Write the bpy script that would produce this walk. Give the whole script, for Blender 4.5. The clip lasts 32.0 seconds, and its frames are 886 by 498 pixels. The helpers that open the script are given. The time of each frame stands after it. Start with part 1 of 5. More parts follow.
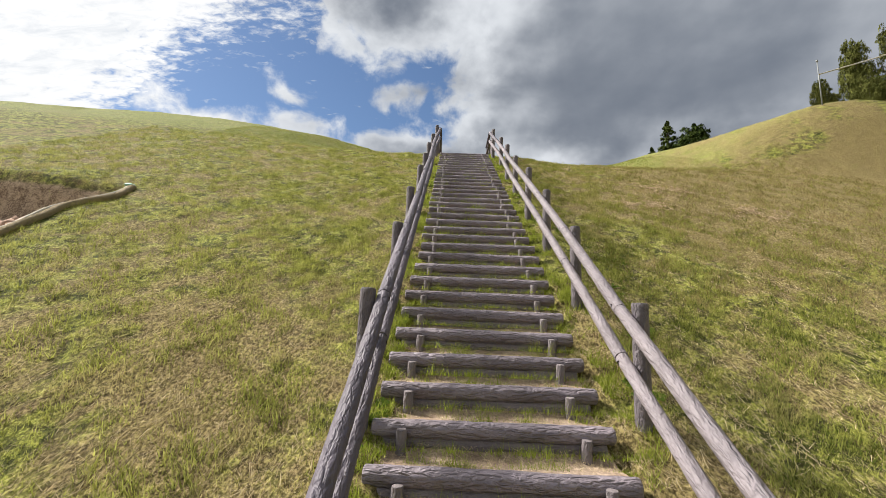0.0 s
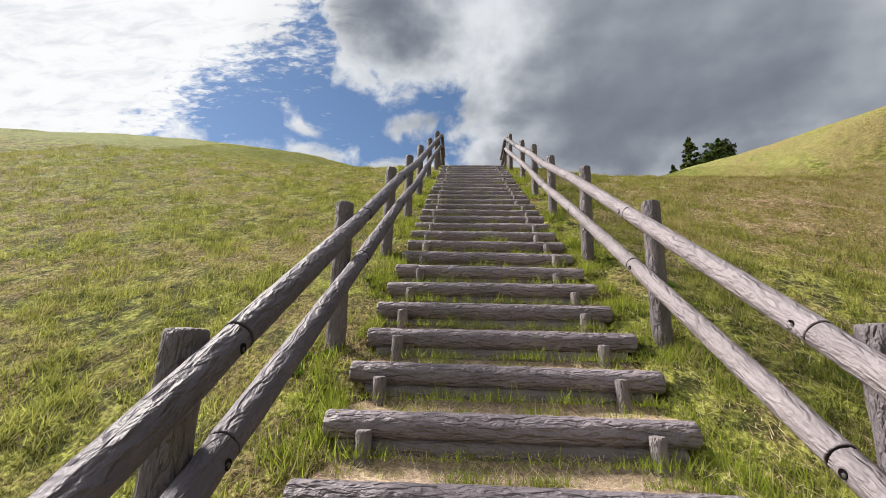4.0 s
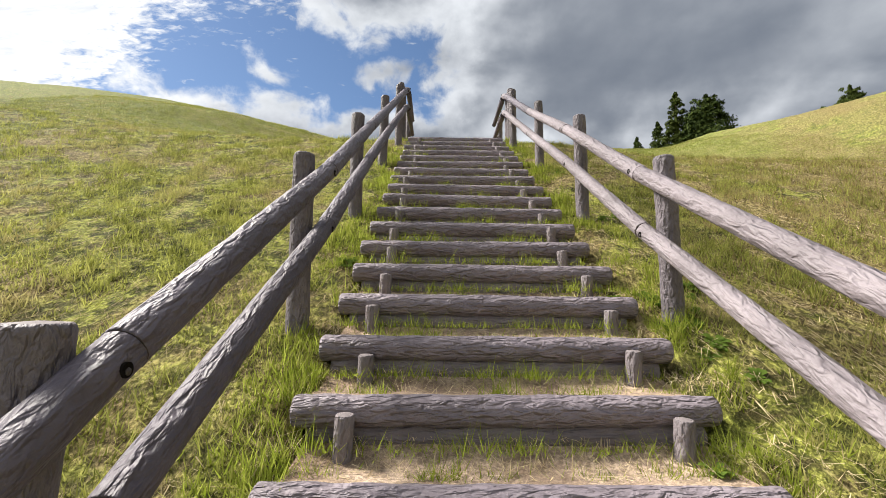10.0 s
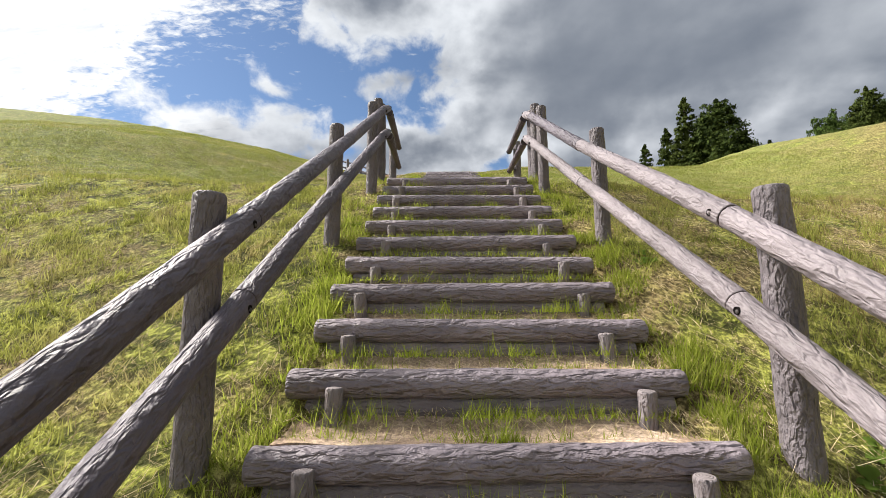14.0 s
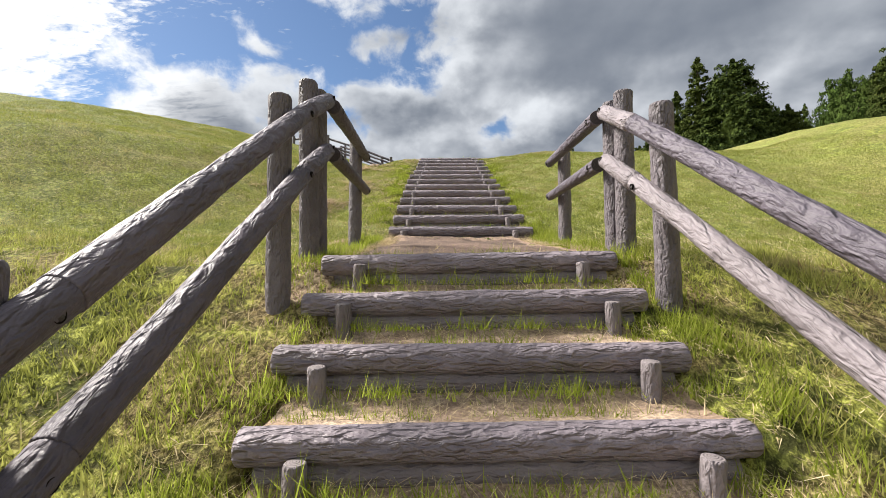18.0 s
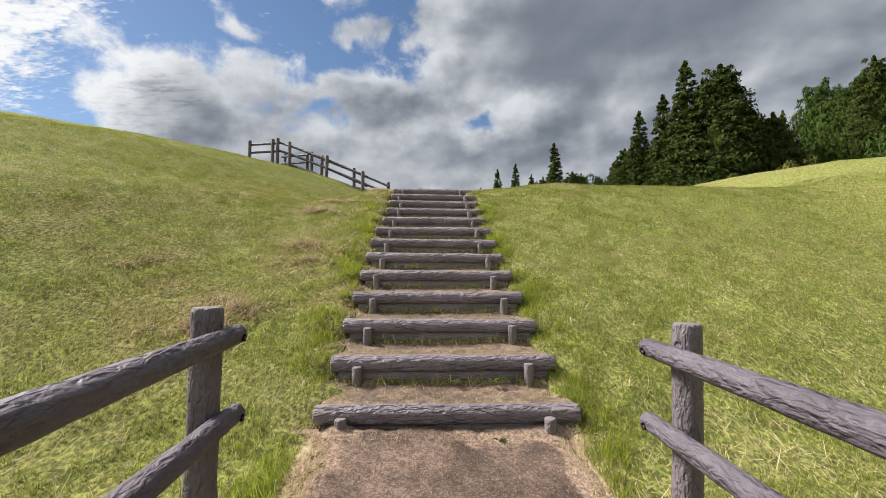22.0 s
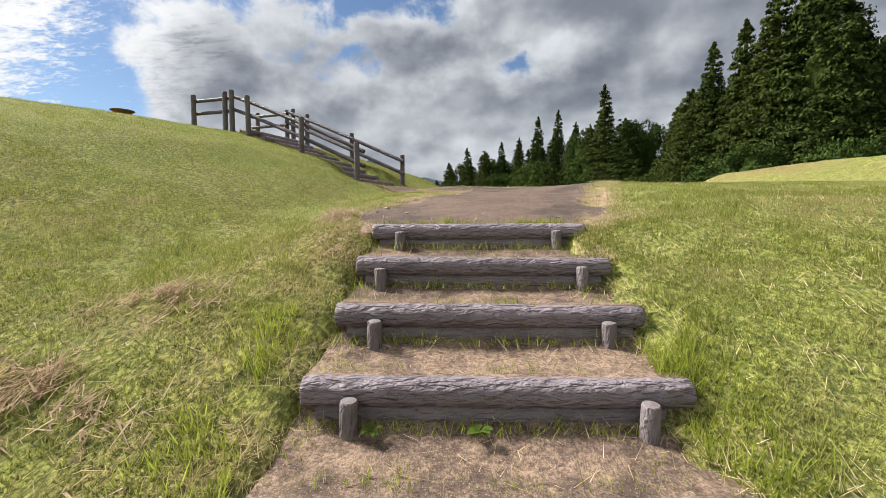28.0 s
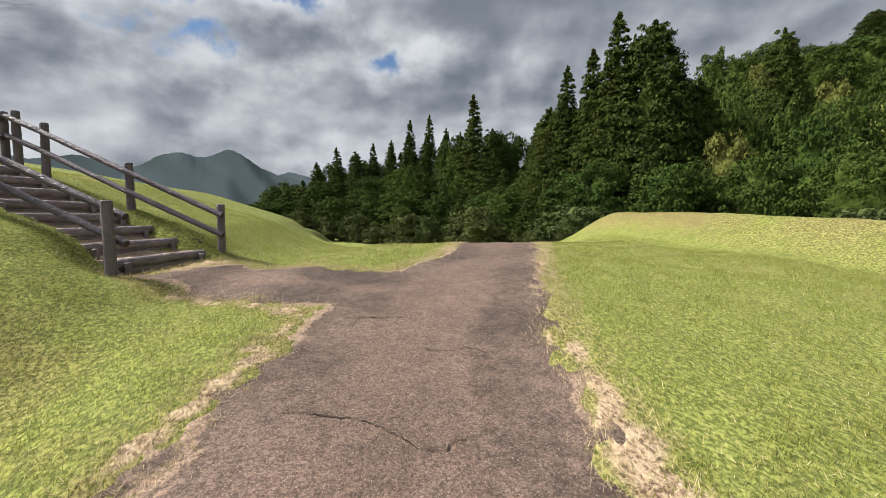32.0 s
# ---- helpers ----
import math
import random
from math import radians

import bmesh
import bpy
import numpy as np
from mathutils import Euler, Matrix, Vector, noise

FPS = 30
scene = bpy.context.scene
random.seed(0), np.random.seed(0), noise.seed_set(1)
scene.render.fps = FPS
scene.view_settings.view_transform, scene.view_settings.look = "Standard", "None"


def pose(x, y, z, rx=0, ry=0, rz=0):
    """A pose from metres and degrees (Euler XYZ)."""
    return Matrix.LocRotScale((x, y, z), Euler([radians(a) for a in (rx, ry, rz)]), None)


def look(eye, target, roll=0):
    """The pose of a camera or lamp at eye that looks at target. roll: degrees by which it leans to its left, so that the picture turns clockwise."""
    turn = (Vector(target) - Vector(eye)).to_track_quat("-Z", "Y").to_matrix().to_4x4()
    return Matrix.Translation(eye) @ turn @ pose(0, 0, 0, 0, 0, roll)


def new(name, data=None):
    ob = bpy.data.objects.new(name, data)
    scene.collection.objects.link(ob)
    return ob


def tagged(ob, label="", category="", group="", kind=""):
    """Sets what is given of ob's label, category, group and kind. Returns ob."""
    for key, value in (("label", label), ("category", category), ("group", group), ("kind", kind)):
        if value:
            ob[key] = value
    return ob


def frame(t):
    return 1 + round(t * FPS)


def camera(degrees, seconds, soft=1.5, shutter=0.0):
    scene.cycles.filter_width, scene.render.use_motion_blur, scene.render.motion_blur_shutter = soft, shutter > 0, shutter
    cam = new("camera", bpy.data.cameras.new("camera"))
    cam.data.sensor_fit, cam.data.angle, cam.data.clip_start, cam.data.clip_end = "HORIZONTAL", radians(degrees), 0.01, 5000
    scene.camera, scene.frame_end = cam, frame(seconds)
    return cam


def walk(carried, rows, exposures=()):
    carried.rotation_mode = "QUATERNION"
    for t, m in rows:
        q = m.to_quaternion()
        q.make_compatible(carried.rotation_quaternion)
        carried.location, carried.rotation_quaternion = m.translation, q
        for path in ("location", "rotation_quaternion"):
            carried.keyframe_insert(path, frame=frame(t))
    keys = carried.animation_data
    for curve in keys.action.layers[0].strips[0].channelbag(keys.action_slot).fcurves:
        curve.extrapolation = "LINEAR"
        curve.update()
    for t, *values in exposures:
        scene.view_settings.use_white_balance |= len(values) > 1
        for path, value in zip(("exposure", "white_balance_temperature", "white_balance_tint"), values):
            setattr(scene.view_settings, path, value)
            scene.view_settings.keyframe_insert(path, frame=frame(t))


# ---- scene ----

# ---- camera and walk ----
PATH = [
    (0, pose(5.638, 3.264, 3.945, 99.65, -2.19, 0.43)),
    (0.5, pose(5.746, 3.815, 4.045, 102.25, -1.39, 0.85)),
    (1, pose(5.790, 4.347, 4.095, 104.52, -0.93, 1.52)),
    (1.5, pose(5.834, 4.894, 4.125, 106.16, -0.89, 1.91)),
    (2, pose(5.874, 5.337, 4.306, 107.14, -1.08, 3.01)),
    (2.5, pose(5.846, 5.665, 4.496, 106.76, -1.51, 3.12)),
    (4.5, pose(5.822, 6.726, 5.084, 102.53, -1.26, 2.30)),
    (5, pose(5.851, 6.966, 5.265, 102.53, -1.23, 2.09)),
    (5.5, pose(6.013, 7.203, 5.394, 102.07, -1.39, 3.16)),
    (6, pose(6.028, 7.482, 5.502, 101.53, -1.53, 3.63)),
    (6.5, pose(5.997, 7.781, 5.672, 100.69, -1.49, 2.70)),
    (7, pose(5.974, 8.075, 5.860, 99.88, -1.32, 1.66)),
    (7.5, pose(5.892, 8.341, 6.011, 99.01, -1.07, 0.42)),
    (8, pose(5.836, 8.633, 6.155, 98.19, -0.70, 0.41)),
    (8.5, pose(5.745, 8.888, 6.283, 97.50, -0.61, -0.19)),
    (9, pose(5.748, 9.147, 6.444, 97.01, -0.71, -0.52)),
    (9.5, pose(5.753, 9.417, 6.588, 96.96, -0.66, -0.46)),
    (10, pose(5.769, 9.672, 6.728, 96.91, -0.62, -0.79)),
    (10.5, pose(5.800, 9.961, 6.869, 96.99, -0.68, -0.75)),
    (11, pose(5.784, 10.261, 7.021, 97.58, -0.49, -1.12)),
    (11.5, pose(5.816, 10.526, 7.187, 98.17, -0.54, -0.82)),
    (12, pose(5.807, 10.763, 7.368, 98.67, -0.44, -0.40)),
    (12.5, pose(5.817, 10.995, 7.522, 98.63, -0.22, -0.21)),
    (13, pose(5.840, 11.230, 7.661, 98.30, 0.03, 0.31)),
    (13.5, pose(5.808, 11.509, 7.803, 98.03, 0.20, -0.23)),
    (14, pose(5.861, 11.804, 7.964, 98.06, 0.29, -0.15)),
    (14.5, pose(5.878, 12.094, 8.150, 97.85, 0.16, -0.01)),
    (17, pose(5.782, 13.659, 9.028, 94.02, 0.71, -1.80)),
    (17.5, pose(5.842, 13.901, 9.202, 93.56, 0.99, -1.50)),
    (18, pose(5.873, 14.148, 9.343, 93.27, 0.60, -0.53)),
    (18.5, pose(5.860, 14.384, 9.524, 93.10, 0.05, -1.07)),
    (19, pose(5.910, 14.654, 9.686, 93.04, -0.06, -1.03)),
    (19.5, pose(5.882, 14.922, 9.835, 92.96, 0.05, -1.45)),
    (20, pose(5.922, 15.196, 9.994, 92.70, 0.12, -2.44)),
    (20.5, pose(5.941, 15.466, 10.188, 92.53, -0.03, -2.77)),
    (21, pose(5.948, 15.698, 10.366, 92.56, -0.35, -3.71)),
    (21.5, pose(5.980, 15.955, 10.526, 92.33, -0.44, -3.67)),
    (22, pose(5.934, 16.219, 10.692, 92.32, -0.31, -3.28)),
    (22.5, pose(5.973, 16.456, 10.834, 92.40, 0.03, -2.08)),
    (23, pose(6.002, 16.771, 11.013, 93.00, 0.26, -0.06)),
    (23.5, pose(5.960, 17.221, 11.107, 93.59, 0.36, 1.42)),
    (24, pose(6.014, 17.690, 11.253, 93.91, 0.28, 2.53)),
    (24.5, pose(6.028, 18.196, 11.300, 93.80, 0.11, 3.04)),
    (26.5, look((6.047, 20.058, 11.803), (5.962, 22.056, 11.772), -0.1)),
    (27, look((6.023, 20.507, 11.958), (5.941, 22.504, 11.884), -0.1)),
    (27.5, look((6.012, 20.957, 12.114), (5.95, 22.953, 11.998), -0.1)),
    (28, look((6.003, 21.365, 12.272), (5.955, 23.358, 12.116), -0.0)),
    (28.5, look((6.03, 21.778, 12.419), (6.005, 23.77, 12.234), 0.1)),
    (29, look((6.086, 22.181, 12.583), (6.07, 24.172, 12.387), 0.0)),
    (29.5, look((6.096, 22.577, 12.745), (6.099, 24.568, 12.554), -0.1)),
    (30, look((6.149, 22.946, 12.919), (6.189, 24.936, 12.723), -0.3)),
    (30.5, look((6.169, 23.315, 13.044), (6.285, 25.302, 12.85), -0.5)),
    (31, pose(6.159, 23.777, 13.233, 84.36, 0.14, -7.25)),
    (31.5, pose(6.200, 24.165, 13.442, 84.75, -0.10, -11.23)),
    (32, pose(6.249, 24.543, 13.613, 85.36, -0.55, -16.08)),
]
cam = camera(93.7, 32.0, 0.8)
walk(cam, PATH, [(0.0, 1.42), (2.0, 1.28), (5.0, 1.42), (10.0, 1.55), (14.0, 1.57), (17.0, 1.62), (20.0, 1.45), (24.0, 1.33), (28.0, 1.42), (32.0, 1.36)])

# ---- world, sun, exposure ----
SUN_AZ, SUN_EL = -68.0, 44.0        # degrees to the right of +y, above the horizon
scene.view_settings.exposure = 1.45


def aim(az, el):
    a, e = radians(az), radians(el)
    return Vector((math.sin(a) * math.cos(e), math.cos(a) * math.cos(e), math.sin(e)))


class Tree:
    """Small helper to wire shader nodes."""

    def __init__(self, nt):
        self.nt = nt
        nt.nodes.clear()

    def n(self, kind, ins=None, **props):
        node = self.nt.nodes.new(kind)
        for k, v in props.items():
            setattr_safe(node, k, v)
        for k, v in (ins or {}).items():
            sock = node.inputs[k]
            if isinstance(v, bpy.types.NodeSocket):
                self.nt.links.new(v, sock)
            else:
                sock.default_value = v
        return node

    def math(self, op, a, b=0.0, c=0.0, clamp=False):
        m = self.n("ShaderNodeMath", {0: a, 1: b, 2: c})
        m.operation, m.use_clamp = op, clamp
        return m.outputs[0]

    def vmath(self, op, a, b=(0, 0, 0)):
        m = self.n("ShaderNodeVectorMath", {0: a, 1: b})
        m.operation = op
        return m.outputs["Value"] if op in ("DOT_PRODUCT", "LENGTH", "DISTANCE") else m.outputs[0]

    def noise(self, vec, scale, detail=4.0, rough=0.55, dist=0.0):
        return self.n("ShaderNodeTexNoise", {"Vector": vec, "Scale": scale, "Detail": detail, "Roughness": rough, "Distortion": dist}).outputs[0]

    def smooth(self, v, lo, hi, a=0.0, b=1.0):
        m = self.n("ShaderNodeMapRange", {0: v, 1: lo, 2: hi, 3: a, 4: b})
        m.interpolation_type = "SMOOTHSTEP"
        return m.outputs[0]

    def mix(self, f, a, b, blend="MIX"):
        m = self.n("ShaderNodeMix")
        m.data_type, m.blend_type = "RGBA", blend
        for i, v in ((0, f), (6, a), (7, b)):
            if isinstance(v, bpy.types.NodeSocket):
                self.nt.links.new(v, m.inputs[i])
            else:
                m.inputs[i].default_value = v if i == 0 else (*v, 1.0)
        return m.outputs[2]

    def scaled(self, vec, s):
        return self.n("ShaderNodeMapping", {"Vector": vec, "Scale": s}).outputs[0]


def setattr_safe(node, k, v):
    if k == "operation":
        node.operation = v
    elif k == "attribute_name":
        node.attribute_name = v
    elif k == "sky_type":
        node.sky_type = v


world = bpy.data.worlds.new("world")
scene.world = world
world.use_nodes = True
w = Tree(world.node_tree)
gen = w.n("ShaderNodeTexCoord").outputs["Generated"]
sky = w.n("ShaderNodeTexSky")
sky.sky_type, sky.sun_disc = "NISHITA", False
sky.sun_elevation, sky.sun_rotation = radians(SUN_EL), radians(SUN_AZ)
sky.air_density, sky.dust_density, sky.ozone_density = 1.0, 0.3, 4.0
bg_sky = w.n("ShaderNodeBackground", {"Color": sky.outputs[0], "Strength": 0.041})
# clouds laid out by azimuth and elevation, their outlines broken up by noise
sep = w.n("ShaderNodeSeparateXYZ", {0: gen})
DEG = 180.0 / math.pi
az0 = w.math("MULTIPLY", w.math("ARCTAN2", sep.outputs[0], sep.outputs[1]), DEG)
el0 = w.math("MULTIPLY", w.math("ARCSINE", sep.outputs[2]), DEG)


def puffs(p, scale, detail=7.0, rough=0.56, dist=0.2):
    return w.math("SUBTRACT", w.noise(p, scale, detail, rough, dist), 0.5)


def lobe(v, mid, half):
    return w.smooth(w.math("ABSOLUTE", w.math("SUBTRACT", v, mid)), half, 0.0)


def total(*terms):
    out = terms[0]
    for q in terms[1:]:
        out = w.math("ADD", out, q)
    return out


def times(*terms):
    out = terms[0]
    for q in terms[1:]:
        out = w.math("MULTIPLY", out, q)
    return out


warp_a, warp_b = puffs(gen, 9.0, 5.0), puffs(w.vmath("ADD", gen, (3.1, 1.7, 5.3)), 9.0, 5.0)
az = total(az0, times(warp_a, 11.0))
el = total(el0, times(warp_b, 8.0))
flat = w.n("ShaderNodeCombineXYZ", {0: w.math("DIVIDE", sep.outputs[0], w.math("ADD", w.math("MAXIMUM", sep.outputs[2], 0.0), 0.25)), 1: w.math("DIVIDE", sep.outputs[1], w.math("ADD", w.math("MAXIMUM", sep.outputs[2], 0.0), 0.25)), 2: 0.4}).outputs[0]


def oval(a0, e0, ra, re):
    """Distance in degrees outside an oval of sky."""
    u = w.math("DIVIDE", w.math("SUBTRACT", az, a0), ra)
    v = w.math("DIVIDE", w.math("SUBTRACT", el, e0), re)
    return times(w.math("SUBTRACT", w.math("SQRT", total(times(u, u), times(v, v))), 1.0), min(ra, re))


# degrees of cloud around the blue opening: a bank below, a wall of cumulus ahead and above
below = w.math("MINIMUM", w.math("SUBTRACT", 24.6, el), total(az, 37.0))
ahead_wall = times(total(az, 0.5), 0.9)
roof = w.math("SUBTRACT", el, w.smooth(az, -19.0, -26.0, 34.5, 47.0))
depth = w.math("MAXIMUM", w.math("MAXIMUM", below, ahead_wall), roof)
depth = w.math("MAXIMUM", depth, times(oval(-23.5, 27.6, 2.0, 0.7), -1.2))
depth = w.math("MAXIMUM", depth, times(oval(-8.3, 29.6, 1.8, 0.7), -1.4))
depth = w.math("MINIMUM", depth, times(oval(-14.5, 19.4, 2.2, 0.7), 1.0))
depth = w.math("MINIMUM", depth, times(oval(9.2, 19.4, 0.6, 0.3), 1.6))
billow_fine = puffs(w.scaled(gen, (1.0, 1.0, 1.25)), 11.0, 9.0, 0.58, 0.25)
depth = total(depth, times(billow_fine, 9.0))
mask = w.smooth(depth, -1.3, 1.3)
# a high rippled veil towards the sun
streak = w.noise(w.scaled(flat, (1.0, 2.6, 1.0)), 9.0, 7.0, 0.62, 0.5)
ripple = w.noise(w.scaled(flat, (1.3, 2.4, 1.0)), 26.0, 4.0, 0.55, 0.5)
spread = w.smooth(total(az0, times(w.math("SUBTRACT", el0, 28.0), -0.6)), -29.0, -47.0)
spread = total(times(spread, 1.25), times(w.smooth(el0, 30.0, 38.0), w.smooth(az0, -10.0, -26.0), 0.50))
texture_ = total(times(w.math("SUBTRACT", streak, 0.5), 1.5), times(w.math("SUBTRACT", ripple, 0.5), 1.3))
veil_mask = w.smooth(total(spread, texture_), 0.22, 0.86)
mask = w.math("MAXIMUM", mask, veil_mask)
veil = times(w.smooth(az0, -29.0, -40.0), w.smooth(el0, 4.0, 13.0))
# billows lit from the sun's side, grey within, white where they thin out
SUN_SIDE = aim(SUN_AZ, SUN_EL) * 0.04
broad_gen = w.scaled(gen, (1.0, 1.0, 1.5))
billow = puffs(broad_gen, 4.6, 5.0, 0.42, 0.1)
lit = w.math("SUBTRACT", billow, puffs(w.vmath("ADD", broad_gen, (SUN_SIDE.x, SUN_SIDE.y, SUN_SIDE.z * 1.5)), 4.6, 5.0, 0.42, 0.1))
lit_fine = w.math("SUBTRACT", puffs(broad_gen, 14.0, 5.0, 0.5, 0.2), puffs(w.vmath("ADD", broad_gen, (SUN_SIDE.x * 0.4, SUN_SIDE.y * 0.4, SUN_SIDE.z * 0.6)), 14.0, 5.0, 0.5, 0.2))
ahead = w.smooth(sep.outputs[1], -0.3, 0.2)
heavy = times(w.smooth(az, 3.0, 20.0), w.smooth(el, 18.0, 27.0), ahead)
bank = times(lobe(az, -8.0, 20.0), lobe(el, 19.5, 5.5))
low_white = times(lobe(az, 6.0, 20.0), lobe(el, 9.0, 11.0))
side_white = times(lobe(az, 16.0, 8.0), lobe(el, 21.0, 5.0))
calm = w.math("SUBTRACT", 1.0, times(heavy, 0.66))
thin = w.smooth(depth, 6.5, 0.0)
bright = total(0.41, times(lit, 1.9, calm), times(lit_fine, 0.28, calm), times(billow, -0.2, calm), times(heavy, -0.25), times(bank, -0.18), times(thin, 0.28), times(low_white, 0.16), times(side_white, 0.22), times(veil, 0.45))
bright = total(bright, times(w.smooth(el0, 33.0, 39.0), lobe(az, 4.0, 12.0), 0.22), times(lobe(az, 52.0, 16.0), lobe(el, 31.0, 12.0), 0.24))
bright = total(bright, times(w.smooth(el0, 27.0, 42.0), w.smooth(az0, -8.0, 2.0), ahead, 0.14), times(w.smooth(el0, 29.0, 17.0), w.smooth(el0, 8.0, 14.0), w.smooth(az0, -34.0, -24.0), ahead, -0.05))
bright = total(bright, times(veil, w.smooth(ripple, 0.56, 0.40), -0.16))
bright = w.math("MINIMUM", w.math("MAXIMUM", bright, 0.0), 1.0)
cloud = w.mix(w.smooth(bright, 0.0, 1.0), (0.165, 0.190, 0.235), (0.76, 0.79, 0.83))
glare = w.smooth(w.vmath("DOT_PRODUCT", gen, aim(-60, 36)), 0.80, 0.96)
cloud = w.mix(times(glare, 0.8, w.smooth(streak, 0.28, 0.56)), cloud, (1.0, 1.0, 1.0))
bg_cloud = w.n("ShaderNodeBackground", {"Color": cloud, "Strength": 0.40})
both = w.n("ShaderNodeMixShader", {0: mask, 1: bg_sky.outputs[0], 2: bg_cloud.outputs[0]})
w.n("ShaderNodeOutputWorld", {0: both.outputs[0]})

sun_data = bpy.data.lights.new("sun", "SUN")
sun_data.energy, sun_data.angle, sun_data.color = 3.5, radians(14.0), (1.0, 0.94, 0.85)
sun = new("sun", sun_data)
sun.matrix_world = look((0, 0, 60), Vector((0, 0, 60)) - aim(SUN_AZ, SUN_EL))


# ---- materials ----
def material(name):
    m = bpy.data.materials.new(name)
    m.use_nodes = True
    return m, Tree(m.node_tree)


def finish(t, color, rough=0.85, height=None, bump=0.3, dist=0.02, spec=0.3, normal=None):
    ins = {"Base Color": color, "Roughness": rough, "Specular IOR Level": spec}
    if height is not None:
        b = t.n("ShaderNodeBump", {"Height": height, "Strength": bump, "Distance": dist})
        ins["Normal"] = b.outputs[0]
    p = t.n("ShaderNodeBsdfPrincipled", ins)
    t.n("ShaderNodeOutputMaterial", {0: p.outputs[0]})


def object_coords(t, spread=0.0):
    """Object coordinates, shifted for each object so that alike pieces differ."""
    o = t.n("ShaderNodeTexCoord").outputs["Object"]
    if spread:
        r = t.n("ShaderNodeObjectInfo").outputs["Random"]
        o = t.vmath("ADD", o, t.n("ShaderNodeCombineXYZ", {0: t.math("MULTIPLY", r, spread), 1: t.math("MULTIPLY", r, spread * 0.7), 2: t.math("MULTIPLY", r, spread * 1.3)}).outputs[0])
    return o


def bark_material(name, tone, scale=26.0, stretch=0.22, twist=0.8, depth=0.016, gloss=0.6):
    """Cast imitation bark: one grey all over, rippled in lumpy ridges along the piece's own z axis, darker in the
    hollows.
    """
    m, t = material(name)
    o = object_coords(t, 37.0)
    ridge = t.smooth(t.noise(t.scaled(o, (1.0, 1.0, stretch)), scale, 2.0, 0.45, twist), 0.24, 0.74)
    lump = t.noise(t.scaled(o, (1.0, 1.0, stretch * 1.8)), scale * 1.9, 2.0, 0.5, 0.6)
    grain = t.noise(o, 190.0, 3.0, 0.7)
    stain = t.noise(o, 2.2, 5.0, 0.65)
    c = t.mix(t.smooth(stain, 0.3, 0.7), [v * 0.74 for v in tone], [v * 1.2 for v in tone])
    c = t.mix(t.math("MULTIPLY", t.smooth(ridge, 0.40, 0.0), 0.15), c, [v * 0.36 for v in tone])
    c = t.mix(t.math("MULTIPLY", t.smooth(grain, 0.45, 0.8), 0.25), c, [v * 1.4 for v in tone])
    rnd = t.n("ShaderNodeObjectInfo").outputs["Random"]
    c = t.mix(t.math("MULTIPLY", rnd, 0.25), c, (tone[0] * 0.62, tone[1] * 0.62, tone[2] * 0.60))
    h = t.math("ADD", t.math("ADD", ridge, t.math("MULTIPLY", lump, 0.5)), t.math("MULTIPLY", grain, 0.08))
    finish(t, c, gloss + 0.1, h, 1.0, depth, 0.22)
    return m


def end_material(name, tone, low=0.7, high=1.0):
    m, t = material(name)
    o = object_coords(t, 5.0)
    rings = t.math("SINE", t.math("MULTIPLY", t.vmath("LENGTH", t.scaled(object_coords(t), (1, 1, 0))), 760.0))
    s = t.noise(o, 30.0, 4.0)
    c = t.mix(t.smooth(rings, -0.2, 0.9), [v * low for v in tone], [v * high for v in tone])
    c = t.mix(t.math("MULTIPLY", s, 0.6), c, [v * 1.5 for v in tone])
    finish(t, c, 0.75, t.math("ADD", rings, s), 0.4, 0.004)
    return m


BARK = bark_material("bark_cast_concrete", (0.236, 0.203, 0.228), 44.0, 0.32, 0.6, 0.017, 0.40)
# one rail cast in two tones: sunlight painted into the pale, shade into the dark
RAIL_BARK = bark_material("bark_cast_rail_pale_sunlit", (0.226, 0.197, 0.214), 46.0, 0.32, 0.7, 0.0075, 0.42)
RAIL_DARK_SHADED = bark_material("bark_cast_rail_dark_shaded", (0.118, 0.103, 0.126), 40.0, 0.36, 0.5, 0.0100, 0.42)
POST_BARK = bark_material("bark_cast_post", (0.154, 0.135, 0.149), 56.0, 0.40, 0.6, 0.011, 0.48)
BARK_OLD = bark_material("bark_weathered", (0.19, 0.166, 0.175), 50.0, 0.36, 0.7, 0.010)
RISER = bark_material("bark_dark_riser", (0.205, 0.178, 0.188), 46.0, 0.32, 0.7, 0.009)
ENDS = end_material("log_end", (0.19, 0.165, 0.168))
RAIL_ENDS = end_material("rail_cut_end", (0.050, 0.041, 0.041), 0.55, 1.5)


def plain(name, tone, rough=0.7, scale=8.0, vary=0.3, bump=0.3, dist=0.01, spec=0.3):
    m, t = material(name)
    o = object_coords(t, 11.0)
    a, b = t.noise(o, scale, 5.0), t.noise(o, scale * 9.0, 3.0)
    c = t.mix(a, [v * (1 - vary) for v in tone], [v * (1 + vary) for v in tone])
    c = t.mix(t.math("MULTIPLY", b, vary), c, [v * 0.5 for v in tone])
    finish(t, c, rough, t.math("ADD", a, b), bump, dist, spec)
    return m


